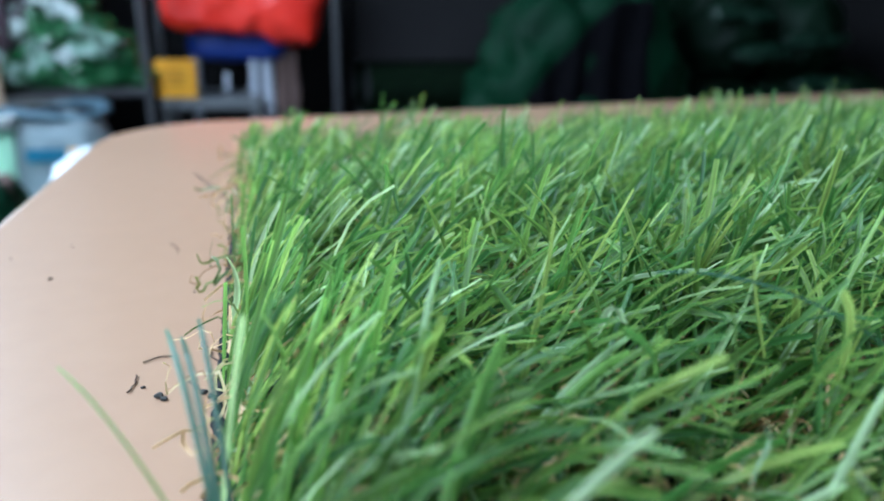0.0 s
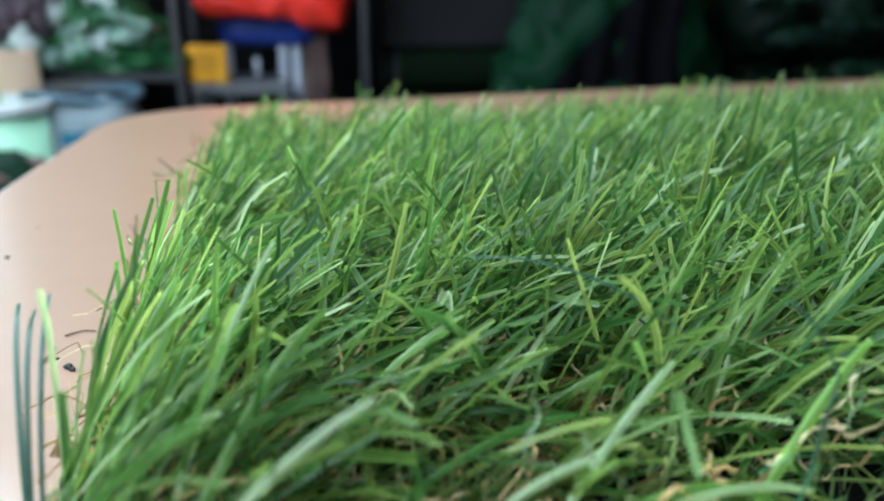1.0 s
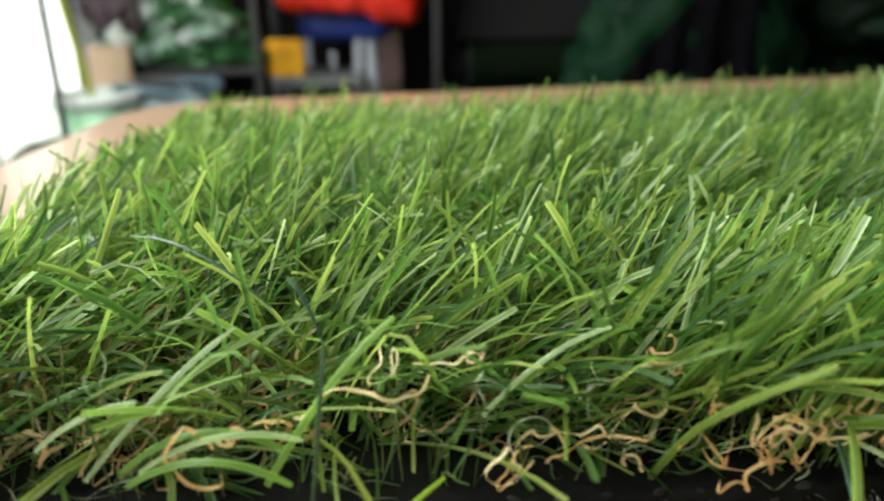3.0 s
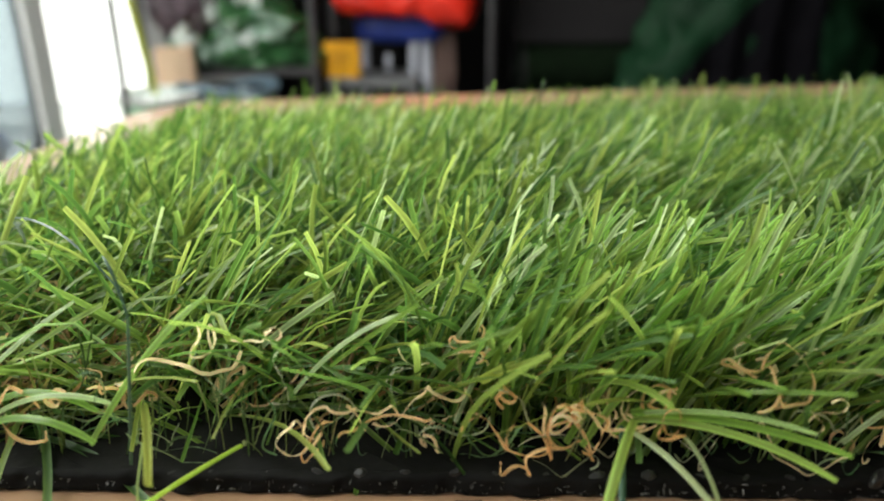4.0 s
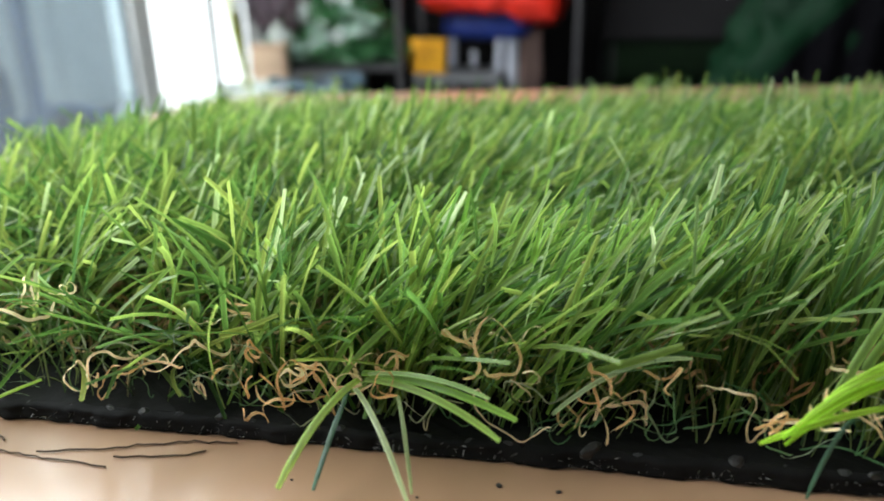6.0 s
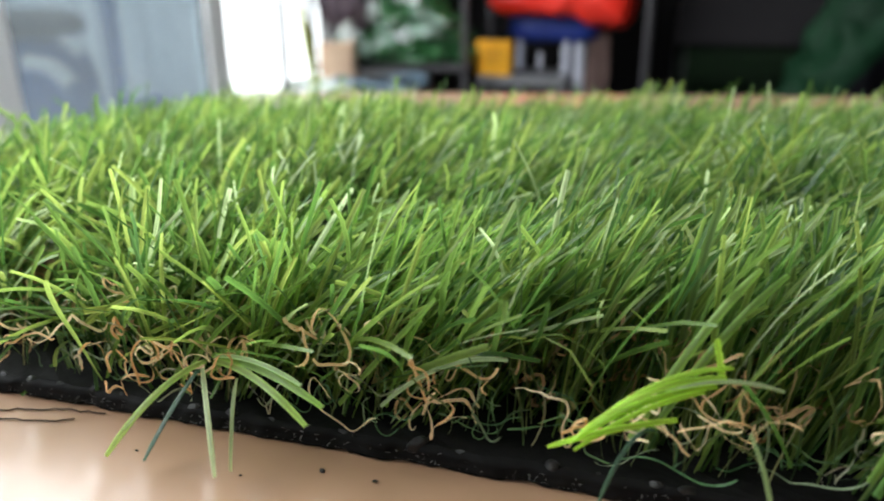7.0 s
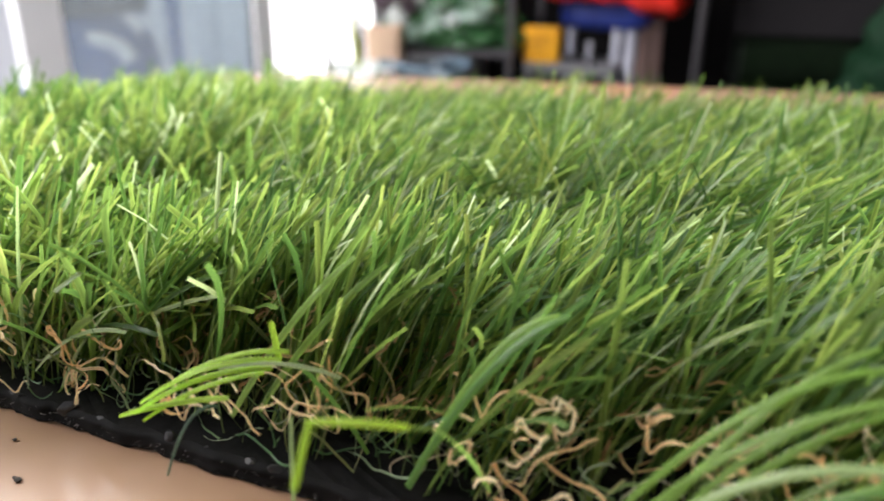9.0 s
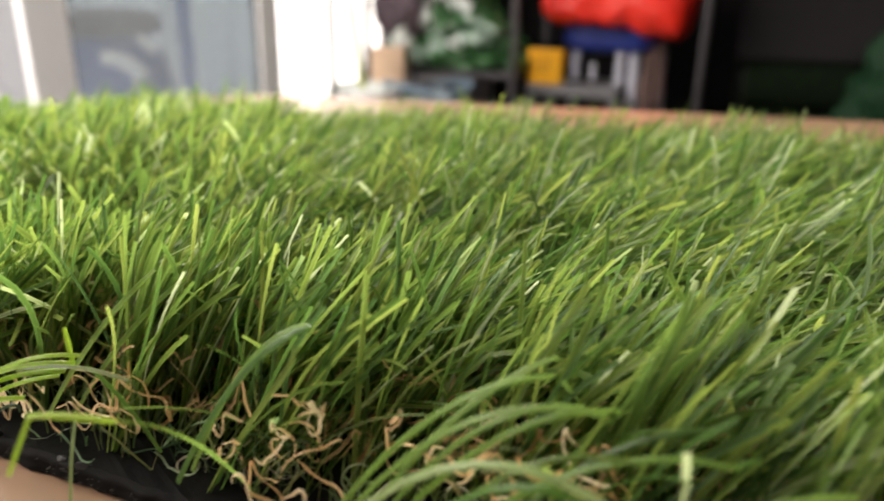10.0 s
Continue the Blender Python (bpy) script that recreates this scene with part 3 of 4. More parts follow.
def turf_roll():
    r = thing("turf_roll", "dark green rolled artificial turf stacked against wall", "turf roll", "stacked turf rolls", at=(0, 0, 0))
    spiral = [(0.078 * (1 - 0.010 * k) * math.cos(k * 0.5), 0, 0.078 * (1 - 0.010 * k) * math.sin(k * 0.5)) for k in range(72)]
    bm = bmesh.new()
    seg, nx = 32, 26
    rings = []
    for i in range(nx + 1):
        rings.append([bm.verts.new((0.95 * i / nx, *(Vector((math.cos(2 * math.pi * k / seg), math.sin(2 * math.pi * k / seg))) *
                                   (0.080 + 0.006 * noise.noise(Vector((i * 0.7, math.cos(2 * math.pi * k / seg) * 2, math.sin(2 * math.pi * k / seg) * 2))))))) for k in range(seg)])
    for u, w in zip(rings, rings[1:]):
        for k in range(seg):
            bm.faces.new((u[k], w[k], w[(k + 1) % seg], u[(k + 1) % seg]))
    bm.faces.new(rings[0])
    bm.faces.new(rings[-1][::-1])
    bmesh.ops.recalc_face_normals(bm, faces=bm.faces[:])
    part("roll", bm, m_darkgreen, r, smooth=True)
    bm = tube([(-0.004, p[0], p[2]) for p in spiral], 0.003, 6)
    part("end_spiral", bm, m_rubber, r, "black backing wound in a spiral")
    return r


first = turf_roll()
first.matrix_world = pose(0.36, 2.86, FLOOR + 0.086)
spots = [(0.38 + 0.02 * ((3 * i) % 4), 2.86, FLOOR + 0.086 + 0.166 * i) for i in range(1, 4)]
spots += [(0.40 + 0.03 * (i % 2), 2.69, FLOOR + 0.086 + 0.166 * i) for i in range(0, 4)]
spots += [(1.42 + 0.03 * (i % 2), 2.84, FLOOR + 0.086 + 0.166 * i) for i in range(0, 6)]
for s in spots:
    copy_thing(first, pose(*s))

board = thing("grey_carton", "plain grey carton resting on the stacked turf rolls", "carton")
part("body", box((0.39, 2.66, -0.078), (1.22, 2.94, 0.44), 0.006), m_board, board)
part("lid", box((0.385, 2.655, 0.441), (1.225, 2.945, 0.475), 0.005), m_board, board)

gsack = thing("green_sack", "large green woven sack slumped on the floor", "sack")
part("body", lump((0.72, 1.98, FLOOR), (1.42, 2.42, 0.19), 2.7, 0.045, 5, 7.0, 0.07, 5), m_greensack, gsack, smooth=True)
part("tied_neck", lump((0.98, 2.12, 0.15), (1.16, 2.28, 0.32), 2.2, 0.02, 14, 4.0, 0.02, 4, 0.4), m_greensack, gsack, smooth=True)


def wrapped_rolls():
    w = thing("wrapped_rolls", "dark green turf rolls stacked under crinkled film", "turf roll")
    k = 0
    for z, row in ((FLOOR, (1.50, 1.80, 2.10)), (-0.43, (1.52, 1.83, 2.12)), (-0.12, (1.55, 1.86))):
        for x in row:
            k += 1
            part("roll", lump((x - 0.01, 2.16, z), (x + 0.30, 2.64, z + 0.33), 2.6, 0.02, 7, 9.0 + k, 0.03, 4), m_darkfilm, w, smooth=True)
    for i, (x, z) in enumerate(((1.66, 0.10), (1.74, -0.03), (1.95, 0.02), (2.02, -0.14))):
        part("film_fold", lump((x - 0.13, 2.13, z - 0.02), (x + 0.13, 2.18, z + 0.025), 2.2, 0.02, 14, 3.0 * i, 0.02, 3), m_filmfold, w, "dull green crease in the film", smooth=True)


wrapped_rolls()
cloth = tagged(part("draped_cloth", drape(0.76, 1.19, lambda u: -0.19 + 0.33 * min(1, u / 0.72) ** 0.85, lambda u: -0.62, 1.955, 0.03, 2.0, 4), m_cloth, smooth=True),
               "charcoal cloth draped over the front of the green sack", "cloth")

tagged(part("white_sack", lump((-0.285, 0.86, FLOOR), (-0.128, 1.02, -0.095), 2.6, 0.014, 14, 11.0, 0.016, 5), m_white, smooth=True),
       "crumpled white plastic sack standing beside the table", "sack")
small_sack = thing("green_sack", "small green woven sack standing on the floor", "sack")
part("body", lump((-0.70, 1.25, FLOOR), (-0.40, 1.55, -0.20), 3.0, 0.015, 8, 13.0, 0.02, 5), m_greensack, small_sack, smooth=True)
part("folded_top", lump((-0.63, 1.30, -0.26), (-0.45, 1.50, -0.205), 2.4, 0.012, 12, 6.0, 0.015, 4), m_brownleg, small_sack, "grey-brown folded top", smooth=True)

# ---- table ----
table = thing("table", "beige laminate table with rounded corners, slightly glossy", "table")


def table_top(x0, y0, x1, y1, z0, z1, r=0.080, edge=0.004):
    outline = []
    for cx, cy, a0 in ((x1 - r, y1 - r, 0), (x0 + r, y1 - r, 90), (x0 + r, y0 + r, 180), (x1 - r, y0 + r, 270)):
        outline += [(cx + r * math.cos(radians(a0 + 9 * k)), cy + r * math.sin(radians(a0 + 9 * k))) for k in range(11)]
    bm = bmesh.new()
    rings = []
    for z, s in ((z0, 0), (z1 - edge, 0), (z1 - edge * 0.3, edge * 0.3), (z1, edge)):
        rings.append([bm.verts.new((x - s * (1 if x > (x0 + x1) / 2 else -1), y - s * (1 if y > (y0 + y1) / 2 else -1), z)) for x, y in outline])
    n = len(outline)
    for v in bm.verts:
        v.co.y += 0.17 * (v.co.x - x0) * (v.co.y - y0) / (y1 - y0)
    for u, w in zip(rings, rings[1:]):
        for k in range(n):
            bm.faces.new((u[k], u[(k + 1) % n], w[(k + 1) % n], w[k]))
    bm.faces.new(rings[-1])
    bm.faces.new(rings[0][::-1])
    return bm


TX0, TY0, TX1, TY1 = -0.098, -0.40, 0.95, 0.562
part("tabletop", table_top(TX0, TY0, TX1, TY1, -0.026, 0.0), m_table, table)
part("edge_band", table_top(TX0 - 0.002, TY0 - 0.002, TX1 + 0.002, TY1 + 0.002, -0.024, -0.005, 0.081, 0.001), m_edge, table)
for x in (TX0 + 0.06, TX1 - 0.06):
    for y in (TY0 + 0.06, TY1 - 0.06):
        part("leg", tube([(x, y, FLOOR), (x, y, -0.026)], 0.018, 16), m_steel, table)

# ---- turf sample ----
W, D, SKEW, BACK = 0.505, 0.345, 0.065, 0.0045
turf = thing("turf_sample", "lush green artificial turf sample on black backing, tan thatch", "artificial turf")
rng = np.random.default_rng(7)


def link_mesh(name, verts, quads, uvs, mat, parent, label=""):
    me = bpy.data.meshes.new(name)
    me.vertices.add(len(verts))
    me.vertices.foreach_set("co", np.ascontiguousarray(verts, np.float32).ravel())
    me.loops.add(quads.size)
    me.loops.foreach_set("vertex_index", np.ascontiguousarray(quads, np.int32).ravel())
    me.polygons.add(len(quads))
    me.polygons.foreach_set("loop_start", np.arange(0, quads.size, 4, dtype=np.int32))
    me.polygons.foreach_set("use_smooth", np.ones(len(quads), bool))
    me.update(calc_edges=True)
    lay = me.uv_layers.new(name="UVMap")
    lay.data.foreach_set("uv", np.ascontiguousarray(uvs[quads.ravel()], np.float32).ravel())
    me.materials.append(mat)
    ob = new(name, me)
    ob.parent = parent
    return tagged(ob, label)


def strip_mesh(line, across, up, width, fold=0.26):
    """Ribbons with a lengthwise fold. line, across, up: n x k x 3; width: n x k."""
    n, k, _ = line.shape
    h = 0.5 * width[..., None]
    v = np.stack([line - across * h, line + up * h * 2 * fold, line + across * h], 2)
    idx = np.arange(n * k * 3).reshape(n, k, 3)
    q = np.stack([idx[:, :-1, :-1], idx[:, :-1, 1:], idx[:, 1:, 1:], idx[:, 1:, :-1]], -1)
    uv = np.zeros((n, k, 3, 2))
    uv[..., 0] = np.array([0, 0.5, 1.0])
    uv[..., 1] = np.linspace(0, 1, k)[None, :, None] * 6
    return v, q.reshape(n, -1, 4), uv


def grow(base, az, lean, bend, length, width, twist, side_bend, k=6, kink=None, knee=None):
    """Blades that rise from their bases, lean, bow over and twist."""
    s = np.linspace(0, 1, k)
    phi = lean[:, None] + bend[:, None] * s ** 1.4
    azi = az[:, None] + side_bend[:, None] * s
    if kink is not None:
        phi = phi + kink[:, None] * np.clip((s[None] - knee[:, None]) * 7, 0, 1)
    tan = np.stack([np.sin(phi) * np.cos(azi), np.sin(phi) * np.sin(azi), np.cos(phi)], -1)
    step = 0.5 * (tan[:, 1:] + tan[:, :-1]) * (length / (k - 1))[:, None, None]
    line = base[:, None] + np.concatenate([np.zeros((len(base), 1, 3)), np.cumsum(step, 1)], 1)
    line[..., 2] = np.maximum(line[..., 2], 0.0012)
    side = np.stack([-np.sin(azi), np.cos(azi), 0 * azi], -1)
    nor = np.cross(side, tan)
    tw = (twist[:, None] * (0.4 + 0.6 * s))[..., None]
    across = side * np.cos(tw) + nor * np.sin(tw)
    up = nor * np.cos(tw) - side * np.sin(tw)
    prof = np.interp(s, [0, 0.2, 0.93, 1.0], [0.75, 1.0, 0.97, 0.80])
    return strip_mesh(line, across, up, width[:, None] * prof)


def field(x, y, f, seed):
    return np.array([noise.noise(Vector((a * f, b * f, seed))) for a, b in zip(x, y)])


# tufts in rows, stitched through the backing
gx, gy = np.meshgrid(np.arange(0.004, W - 0.002, 0.0094), np.arange(0.0065, D + SKEW * W, 0.0066))
tx = (gx + rng.normal(0, 0.0006, gx.shape)).ravel()
ty = (gy + rng.normal(0, 0.0008, gy.shape)).ravel()
inside = ty < D + SKEW * tx - 0.003
tx, ty = tx[inside], ty[inside]
nt = len(tx)
wander, droop, tall = field(tx, ty, 11, 1.5), field(tx, ty, 19, 4.5), field(tx, ty, 13, 8.5)
NB = 13
rep = lambda a: np.repeat(a, NB)
bx, by = rep(tx), rep(ty)
nb = len(bx)
base = np.stack([bx + rng.normal(0, 0.0016, nb), by + rng.normal(0, 0.0016, nb), np.full(nb, BACK - 0.001)], 1)
# the front left corner lies trodden flat; blades at the cut sides do not hang over
flat = np.clip(1 - by / 0.075, 0, 1) ** 0.7 * np.clip(1 - np.abs(bx - 0.075) / 0.075, 0, 1) ** 0.6
loose = (by < 0.13) & (bx < 0.24)
az = radians(22) * np.clip((bx - 0.22) / 0.1, 0, 1) + radians(22) * rep(wander) + (rep(rng.normal(0, 0.34, nt)) + rng.normal(0, 0.31, nb)) * np.where(loose, 1.35, 1.0) * (1 - 0.10 * np.clip((bx - 0.17) / 0.06, 0, 1) * np.clip((0.42 - bx) / 0.06, 0, 1))
stray = rng.random(nb) < np.where(loose, 0.30, np.where((by < 0.05) & (bx > 0.15), 0.05, 0.11))
az[stray] = rng.uniform(-2.6, 2.6, stray.sum())
az = np.where((bx < 0.05) & (np.cos(az) < 0.55), az * 0.22, az)
az = np.where((by < 0.012) & (np.sin(az) < -0.25) & (rng.random(nb) < 0.8), -az, az)
lean = np.abs(radians(32) + radians(11) * np.clip((by - 0.02) / 0.06, 0, 1) + radians(13) * np.clip((by - 0.07) / 0.1, 0, 1) + radians(20) * rep(droop) + rep(rng.normal(0, 0.22, nt)) + rng.normal(0, 0.20, nb)).clip(0.10) + flat * rng.uniform(0.15, 0.75, nb)
upright = np.clip(1 - by / 0.07, 0, 1) * np.clip((bx - 0.15) / 0.04, 0, 1)
lean *= 1 - 0.40 * upright
bend = rng.normal(0.56, 0.28, nb) * (1 - 0.25 * upright) + 0.2 * flat
stander = rng.random(nb) < 0.008
lean[stander] = rng.uniform(0.03, 0.3, stander.sum())
bend[stander] = rng.uniform(-0.1, 0.2, stander.sum())
length = (0.0490 + 0.004 * rep(tall)) * rng.normal(0.98, 0.10, nb).clip(0.5, 1.10)
edge = np.clip(1 - np.minimum(W - bx, bx) / 0.02, 0, 1)
length[stander] *= 0.82
length *= 1 - 0.12 * edge
length *= 1 - 0.29 * np.clip((by - 0.13) / 0.17, 0, 1) * np.clip(1 - bx / 0.33, 0, 1) ** 0.7 - 0.24 * np.clip((by - 0.2) / 0.15, 0, 1) * np.clip(bx / 0.25, 0, 1)
length *= 1 + 0.13 * np.clip((by - 0.06) / 0.1, 0, 1)
length *= 1 - 0.16 * np.clip((bx - 0.42) / 0.08, 0, 1) * np.clip((by - 0.24) / 0.1, 0, 1)
side = np.clip(1 - bx / 0.05, 0, 1) * np.clip((by - 0.07) / 0.05, 0, 1)
rim_side = np.clip(1 - bx / 0.03, 0, 1) * np.clip((by - 0.03) / 0.05, 0, 1)
lean *= 1 - 0.5 * rim_side
bend *= 1 - 0.5 * rim_side
length *= 1 - 0.24 * side
kink = np.where(rng.random(nb) < np.where((by < 0.05) & (bx > 0.15), 0.07, 0.20), rng.normal(0.55, 0.45, nb), 0.0)
width = rng.normal(0.00104, 0.00027, nb).clip(0.0005, 0.0018)
width[stray & loose] *= 1.2
twist = rng.normal(0, 0.9, nb)
sideb = rng.normal(0, 0.65, nb)
sparse = np.clip(1 - by / 0.046, 0, 1) * (0.6 + 0.8 * rep(field(tx, ty, 45, 2.2)))
sparse = np.maximum(sparse, np.clip((bx - 0.36) / 0.05, 0, 1) * np.clip(1 - by / 0.10, 0, 1) * (0.40 + 0.9 * rep(field(tx, ty, 70, 6.1))))
sparse = np.maximum(sparse, np.where(loose, 0.20 + 0.85 * rep(field(tx, ty, 55, 9.4)), 0))
upright_right = np.clip((bx - 0.36) / 0.06, 0, 1) * np.clip(1 - by / 0.14, 0, 1)
lean *= 1 - 0.30 * upright_right * (rng.random(nb) < 0.6)
keep = (rng.random(nb) > 0.85 * np.clip(flat, 0, 0.72)) & (rng.random(nb) > sparse) & (base[:, 0] > 0.001) & (base[:, 0] < W - 0.001) & (base[:, 1] > np.where(bx > 0.085, np.where(bx > 0.178, 0.0080, 0.0185) + 0.017 * field(bx, 0 * by, 60, 3.3), 0.0015))
v, q, uv = grow(base, az, lean, bend, length, width, twist, sideb, 8, kink, rng.uniform(0.35, 0.8, nb))
near = keep & (by < 0.022) & (bx > 0.13) & (bx < 0.42)
picked = np.flatnonzero(near)
picked = picked[:: max(1, len(picked) // 300)][:300]
rest = keep.copy()
rest[picked] = False


def joined(name, v, q, uv, mat, parent, label):
    ob = link_mesh(name, v.reshape(-1, 3), q.reshape(-1, 4), uv.reshape(-1, 2), mat, parent, label)
    return tagged(ob, kind="stuff")


def renumber(v, q, uv, chosen):
    n, per = len(chosen), v.shape[1] * 3
    return v[chosen], q[chosen] - (chosen * per)[:, None, None] + (np.arange(n) * per)[:, None, None], uv[chosen]


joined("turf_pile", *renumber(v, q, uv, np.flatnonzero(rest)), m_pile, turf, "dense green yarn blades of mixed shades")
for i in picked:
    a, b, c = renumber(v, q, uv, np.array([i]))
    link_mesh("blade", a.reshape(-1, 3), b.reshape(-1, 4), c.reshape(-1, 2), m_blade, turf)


# curled thatch low in the pile
def curls(n, x, y, z, size, wid, k=12):
    t = np.linspace(0, 1, k)
    ph, fr, tilt = rng.uniform(0, 6.28, n), rng.uniform(5, 11, n), rng.uniform(0.3, 1.0, n)
    head = rng.uniform(0, 6.28, n)
    r = size * rng.uniform(0.10, 0.24, n)
    run = (t - 0.2)[None, :] * size[:, None]
    sx = run * np.cos(head)[:, None] + r[:, None] * np.cos(ph[:, None] + fr[:, None] * t)
    sy = 0.6 * run * np.sin(head)[:, None] + r[:, None] * np.sin(ph[:, None] * 1.3 + fr[:, None] * t * 0.8)
    sz = t * size[:, None] * tilt[:, None] * 0.7 + r[:, None] * np.sin(ph[:, None] + fr[:, None] * t * 1.2)
    jit = size[:, None] * 0.02
    sx, sy, sz = (a + jit * rng.normal(0, 1, a.shape) for a in (sx, sy, sz))
    line = np.stack([x[:, None] + sx, y[:, None] + sy, np.maximum(z[:, None] + sz, 0.0016)], -1)
    tan = np.gradient(line, axis=1)
    tan /= np.linalg.norm(tan, axis=-1, keepdims=True) + 1e-9
    ref = rng.normal(0, 1, (n, 1, 3))
    ac = np.cross(tan, ref + 0 * tan)
    ac /= np.linalg.norm(ac, axis=-1, keepdims=True) + 1e-9
    return strip_mesh(line, ac, np.cross(ac, tan), wid[:, None] * np.interp(t, [0, 0.9, 1], [1, 1, 0.7])[None], 0.1)


nt = 9500
cx = rng.uniform(0.003, W - 0.003, nt)
cy = 0.011 + rng.random(nt) * (D + SKEW * cx - 0.015)
cy = np.where((cy < 0.030) & (cx > 0.09) & (rng.random(nt) < 0.8), cy + 0.03 + 0.2 * rng.random(nt), cy)
v2, q2, uv2 = curls(nt, cx, cy, rng.uniform(0.004, 0.014, nt), rng.uniform(0.009, 0.020, nt), rng.uniform(0.0004, 0.0009, nt), 11)
joined("thatch", v2, q2, uv2, m_thatch, turf, "curled tan and olive thatch yarn")
ne = 240
cx, cy = rng.uniform(0.02, 0.19, ne), 0.022 + 0.07 * rng.random(ne) ** 1.2
v6, q6, uv6 = curls(ne, cx, cy, rng.uniform(0.005, 0.012, ne), rng.uniform(0.010, 0.020, ne), rng.uniform(0.0005, 0.0009, ne), 16)
nx = 130
cx, cy = rng.uniform(0.27, W - 0.02, nx), 0.012 + 0.045 * rng.random(nx)
v8, q8, uv8 = curls(nx, cx, cy, rng.uniform(0.012, 0.026, nx), rng.uniform(0.008, 0.014, nx), rng.uniform(0.0005, 0.0009, nx), 16)
joined("caught_thatch", v8, q8, uv8, m_tan, turf, "tan yarn scraps caught between the blades")
joined("exposed_thatch", v6, q6, uv6, m_tan, turf, "tan thatch showing where the pile lies flat")


def kinked(n, x, y, z, step, wid, wild, k=26, reach=0.02):
    """Loose crimped ribbons: each wanders with sudden changes of curl, low over the backing."""
    line = np.zeros((n, k, 3))
    for i in range(n):
        p, a, out = np.array((x[i], y[i], z[i])), rng.uniform(0, 6.28), rng.uniform(-0.5, 0.5)
        turn, low, top = rng.normal(0, wild), max(0.0056, z[i] - reach), z[i] + reach
        for c in range(k):
            line[i, c] = p
            if rng.random() < 0.22:
                turn = rng.normal(0, wild)
            if rng.random() < 0.10:
                a += rng.choice((-1, 1)) * rng.uniform(0.6, 1.5)
            a += turn
            out = 0.8 * out + rng.normal(0, 0.25)
            p = p + step[i] * np.array((math.cos(a), out * 0.7, math.sin(a)))
            if p[2] < low or p[2] > top:
                a = -a
                p[2] = np.clip(p[2], low, top)
            p[1] = np.clip(p[1], -0.0035, 0.020)
    line[:, 1:-1] = 0.25 * line[:, :-2] + 0.5 * line[:, 1:-1] + 0.25 * line[:, 2:]
    tan = np.gradient(line, axis=1)
    tan /= np.linalg.norm(tan, axis=-1, keepdims=True) + 1e-9
    ref = np.array((0.0, -1.0, 0.35)) + rng.normal(0, 0.35, (n, 1, 3)) + 0 * tan
    ac = np.cross(tan, ref)
    ac /= np.linalg.norm(ac, axis=-1, keepdims=True) + 1e-9
    t = np.linspace(0, 1, k)
    up = np.cross(ac, tan)
    tw = np.cumsum(rng.normal(0, 0.30, (n, k)), 1)[..., None]
    ac, up = ac * np.cos(tw) + up * np.sin(tw), up * np.cos(tw) - ac * np.sin(tw)
    return strip_mesh(line, ac, up, wid[:, None] * np.interp(t, [0, 0.05, 0.93, 1], [0.7, 1, 1, 0.6])[None], 0.12)


# knots of curled yarn along the front: place along the edge, height
KNOTS = [(0.106, 0.020), (0.139, 0.028), (0.158, 0.013), (0.164, 0.016), (0.187, 0.026), (0.192, 0.018), (0.201, 0.017), (0.206, 0.014), (0.217, 0.017), (0.219, 0.019), (0.242, 0.026), (0.251, 0.024), (0.262, 0.009),
         (0.270, 0.015), (0.273, 0.020), (0.299, 0.017), (0.312, 0.021), (0.322, 0.020), (0.329, 0.018), (0.362, 0.020), (0.367, 0.022), (0.369, 0.015), (0.373, 0.026), (0.405, 0.026), (0.425, 0.022), (0.432, 0.026), (0.462, 0.02)]
nc = 3 * len(KNOTS)
kn = np.repeat(np.array(KNOTS), 3, 0)
cx, cz = kn[:, 0] + rng.normal(0, 0.003, nc), (kn[:, 1] + rng.normal(0, 0.002, nc)).clip(0.007)
cy = np.where(cz > 0.021, rng.uniform(0.004, 0.013, nc), rng.uniform(-0.003, 0.008, nc))
v3, q3, uv3 = kinked(nc, cx, cy, cz, rng.uniform(0.0006, 0.0012, nc), rng.uniform(0.00034, 0.00078, nc), 0.26, 30, 0.006)
for i in range(nc):
    a, b, c = renumber(v3, q3, uv3, np.array([i]))
    link_mesh("thatch_curl", a.reshape(-1, 3), b.reshape(-1, 4), c.reshape(-1, 2), m_curl, turf)
ns = 420
sx, sy = rng.uniform(0.05, W - 0.004, ns), 0.0055 + 0.024 * rng.random(ns) ** 1.3
v7, q7, uv7 = grow(np.stack([sx, sy, np.full(ns, BACK - 0.001)], 1), rng.normal(0.2, 1.3, ns), rng.uniform(0.05, 0.55, ns), rng.normal(0.3, 0.5, ns), rng.uniform(0.012, 0.030, ns),
                   rng.uniform(0.00028, 0.0006, ns), rng.normal(0, 1.2, ns), rng.normal(0, 1.6, ns), 9, np.where(rng.random(ns) < 0.5, rng.normal(0, 1.0, ns), 0.0), rng.uniform(0.3, 0.8, ns))
joined("thin_stem", v7, q7, uv7, m_stem, turf, "thin olive stems at the foot of the pile")
nw = 150
wx, wy = rng.uniform(0.06, W - 0.01, nw), rng.uniform(0.001, 0.014, nw)
v4, q4, uv4 = kinked(nw, wx, wy, rng.uniform(0.005, 0.020, nw), rng.uniform(0.0007, 0.0013, nw), rng.uniform(0.00025, 0.0005, nw), 0.16, 20)
for i in range(nw):
    a, b, c = renumber(v4, q4, uv4, np.array([i]))
    link_mesh("loose_fibre", a.reshape(-1, 3), b.reshape(-1, 4), c.reshape(-1, 2), m_wisp, turf)


# ragged fringe of the cut edge
nf = 1300
fx = rng.uniform(0.002, W - 0.002, nf)
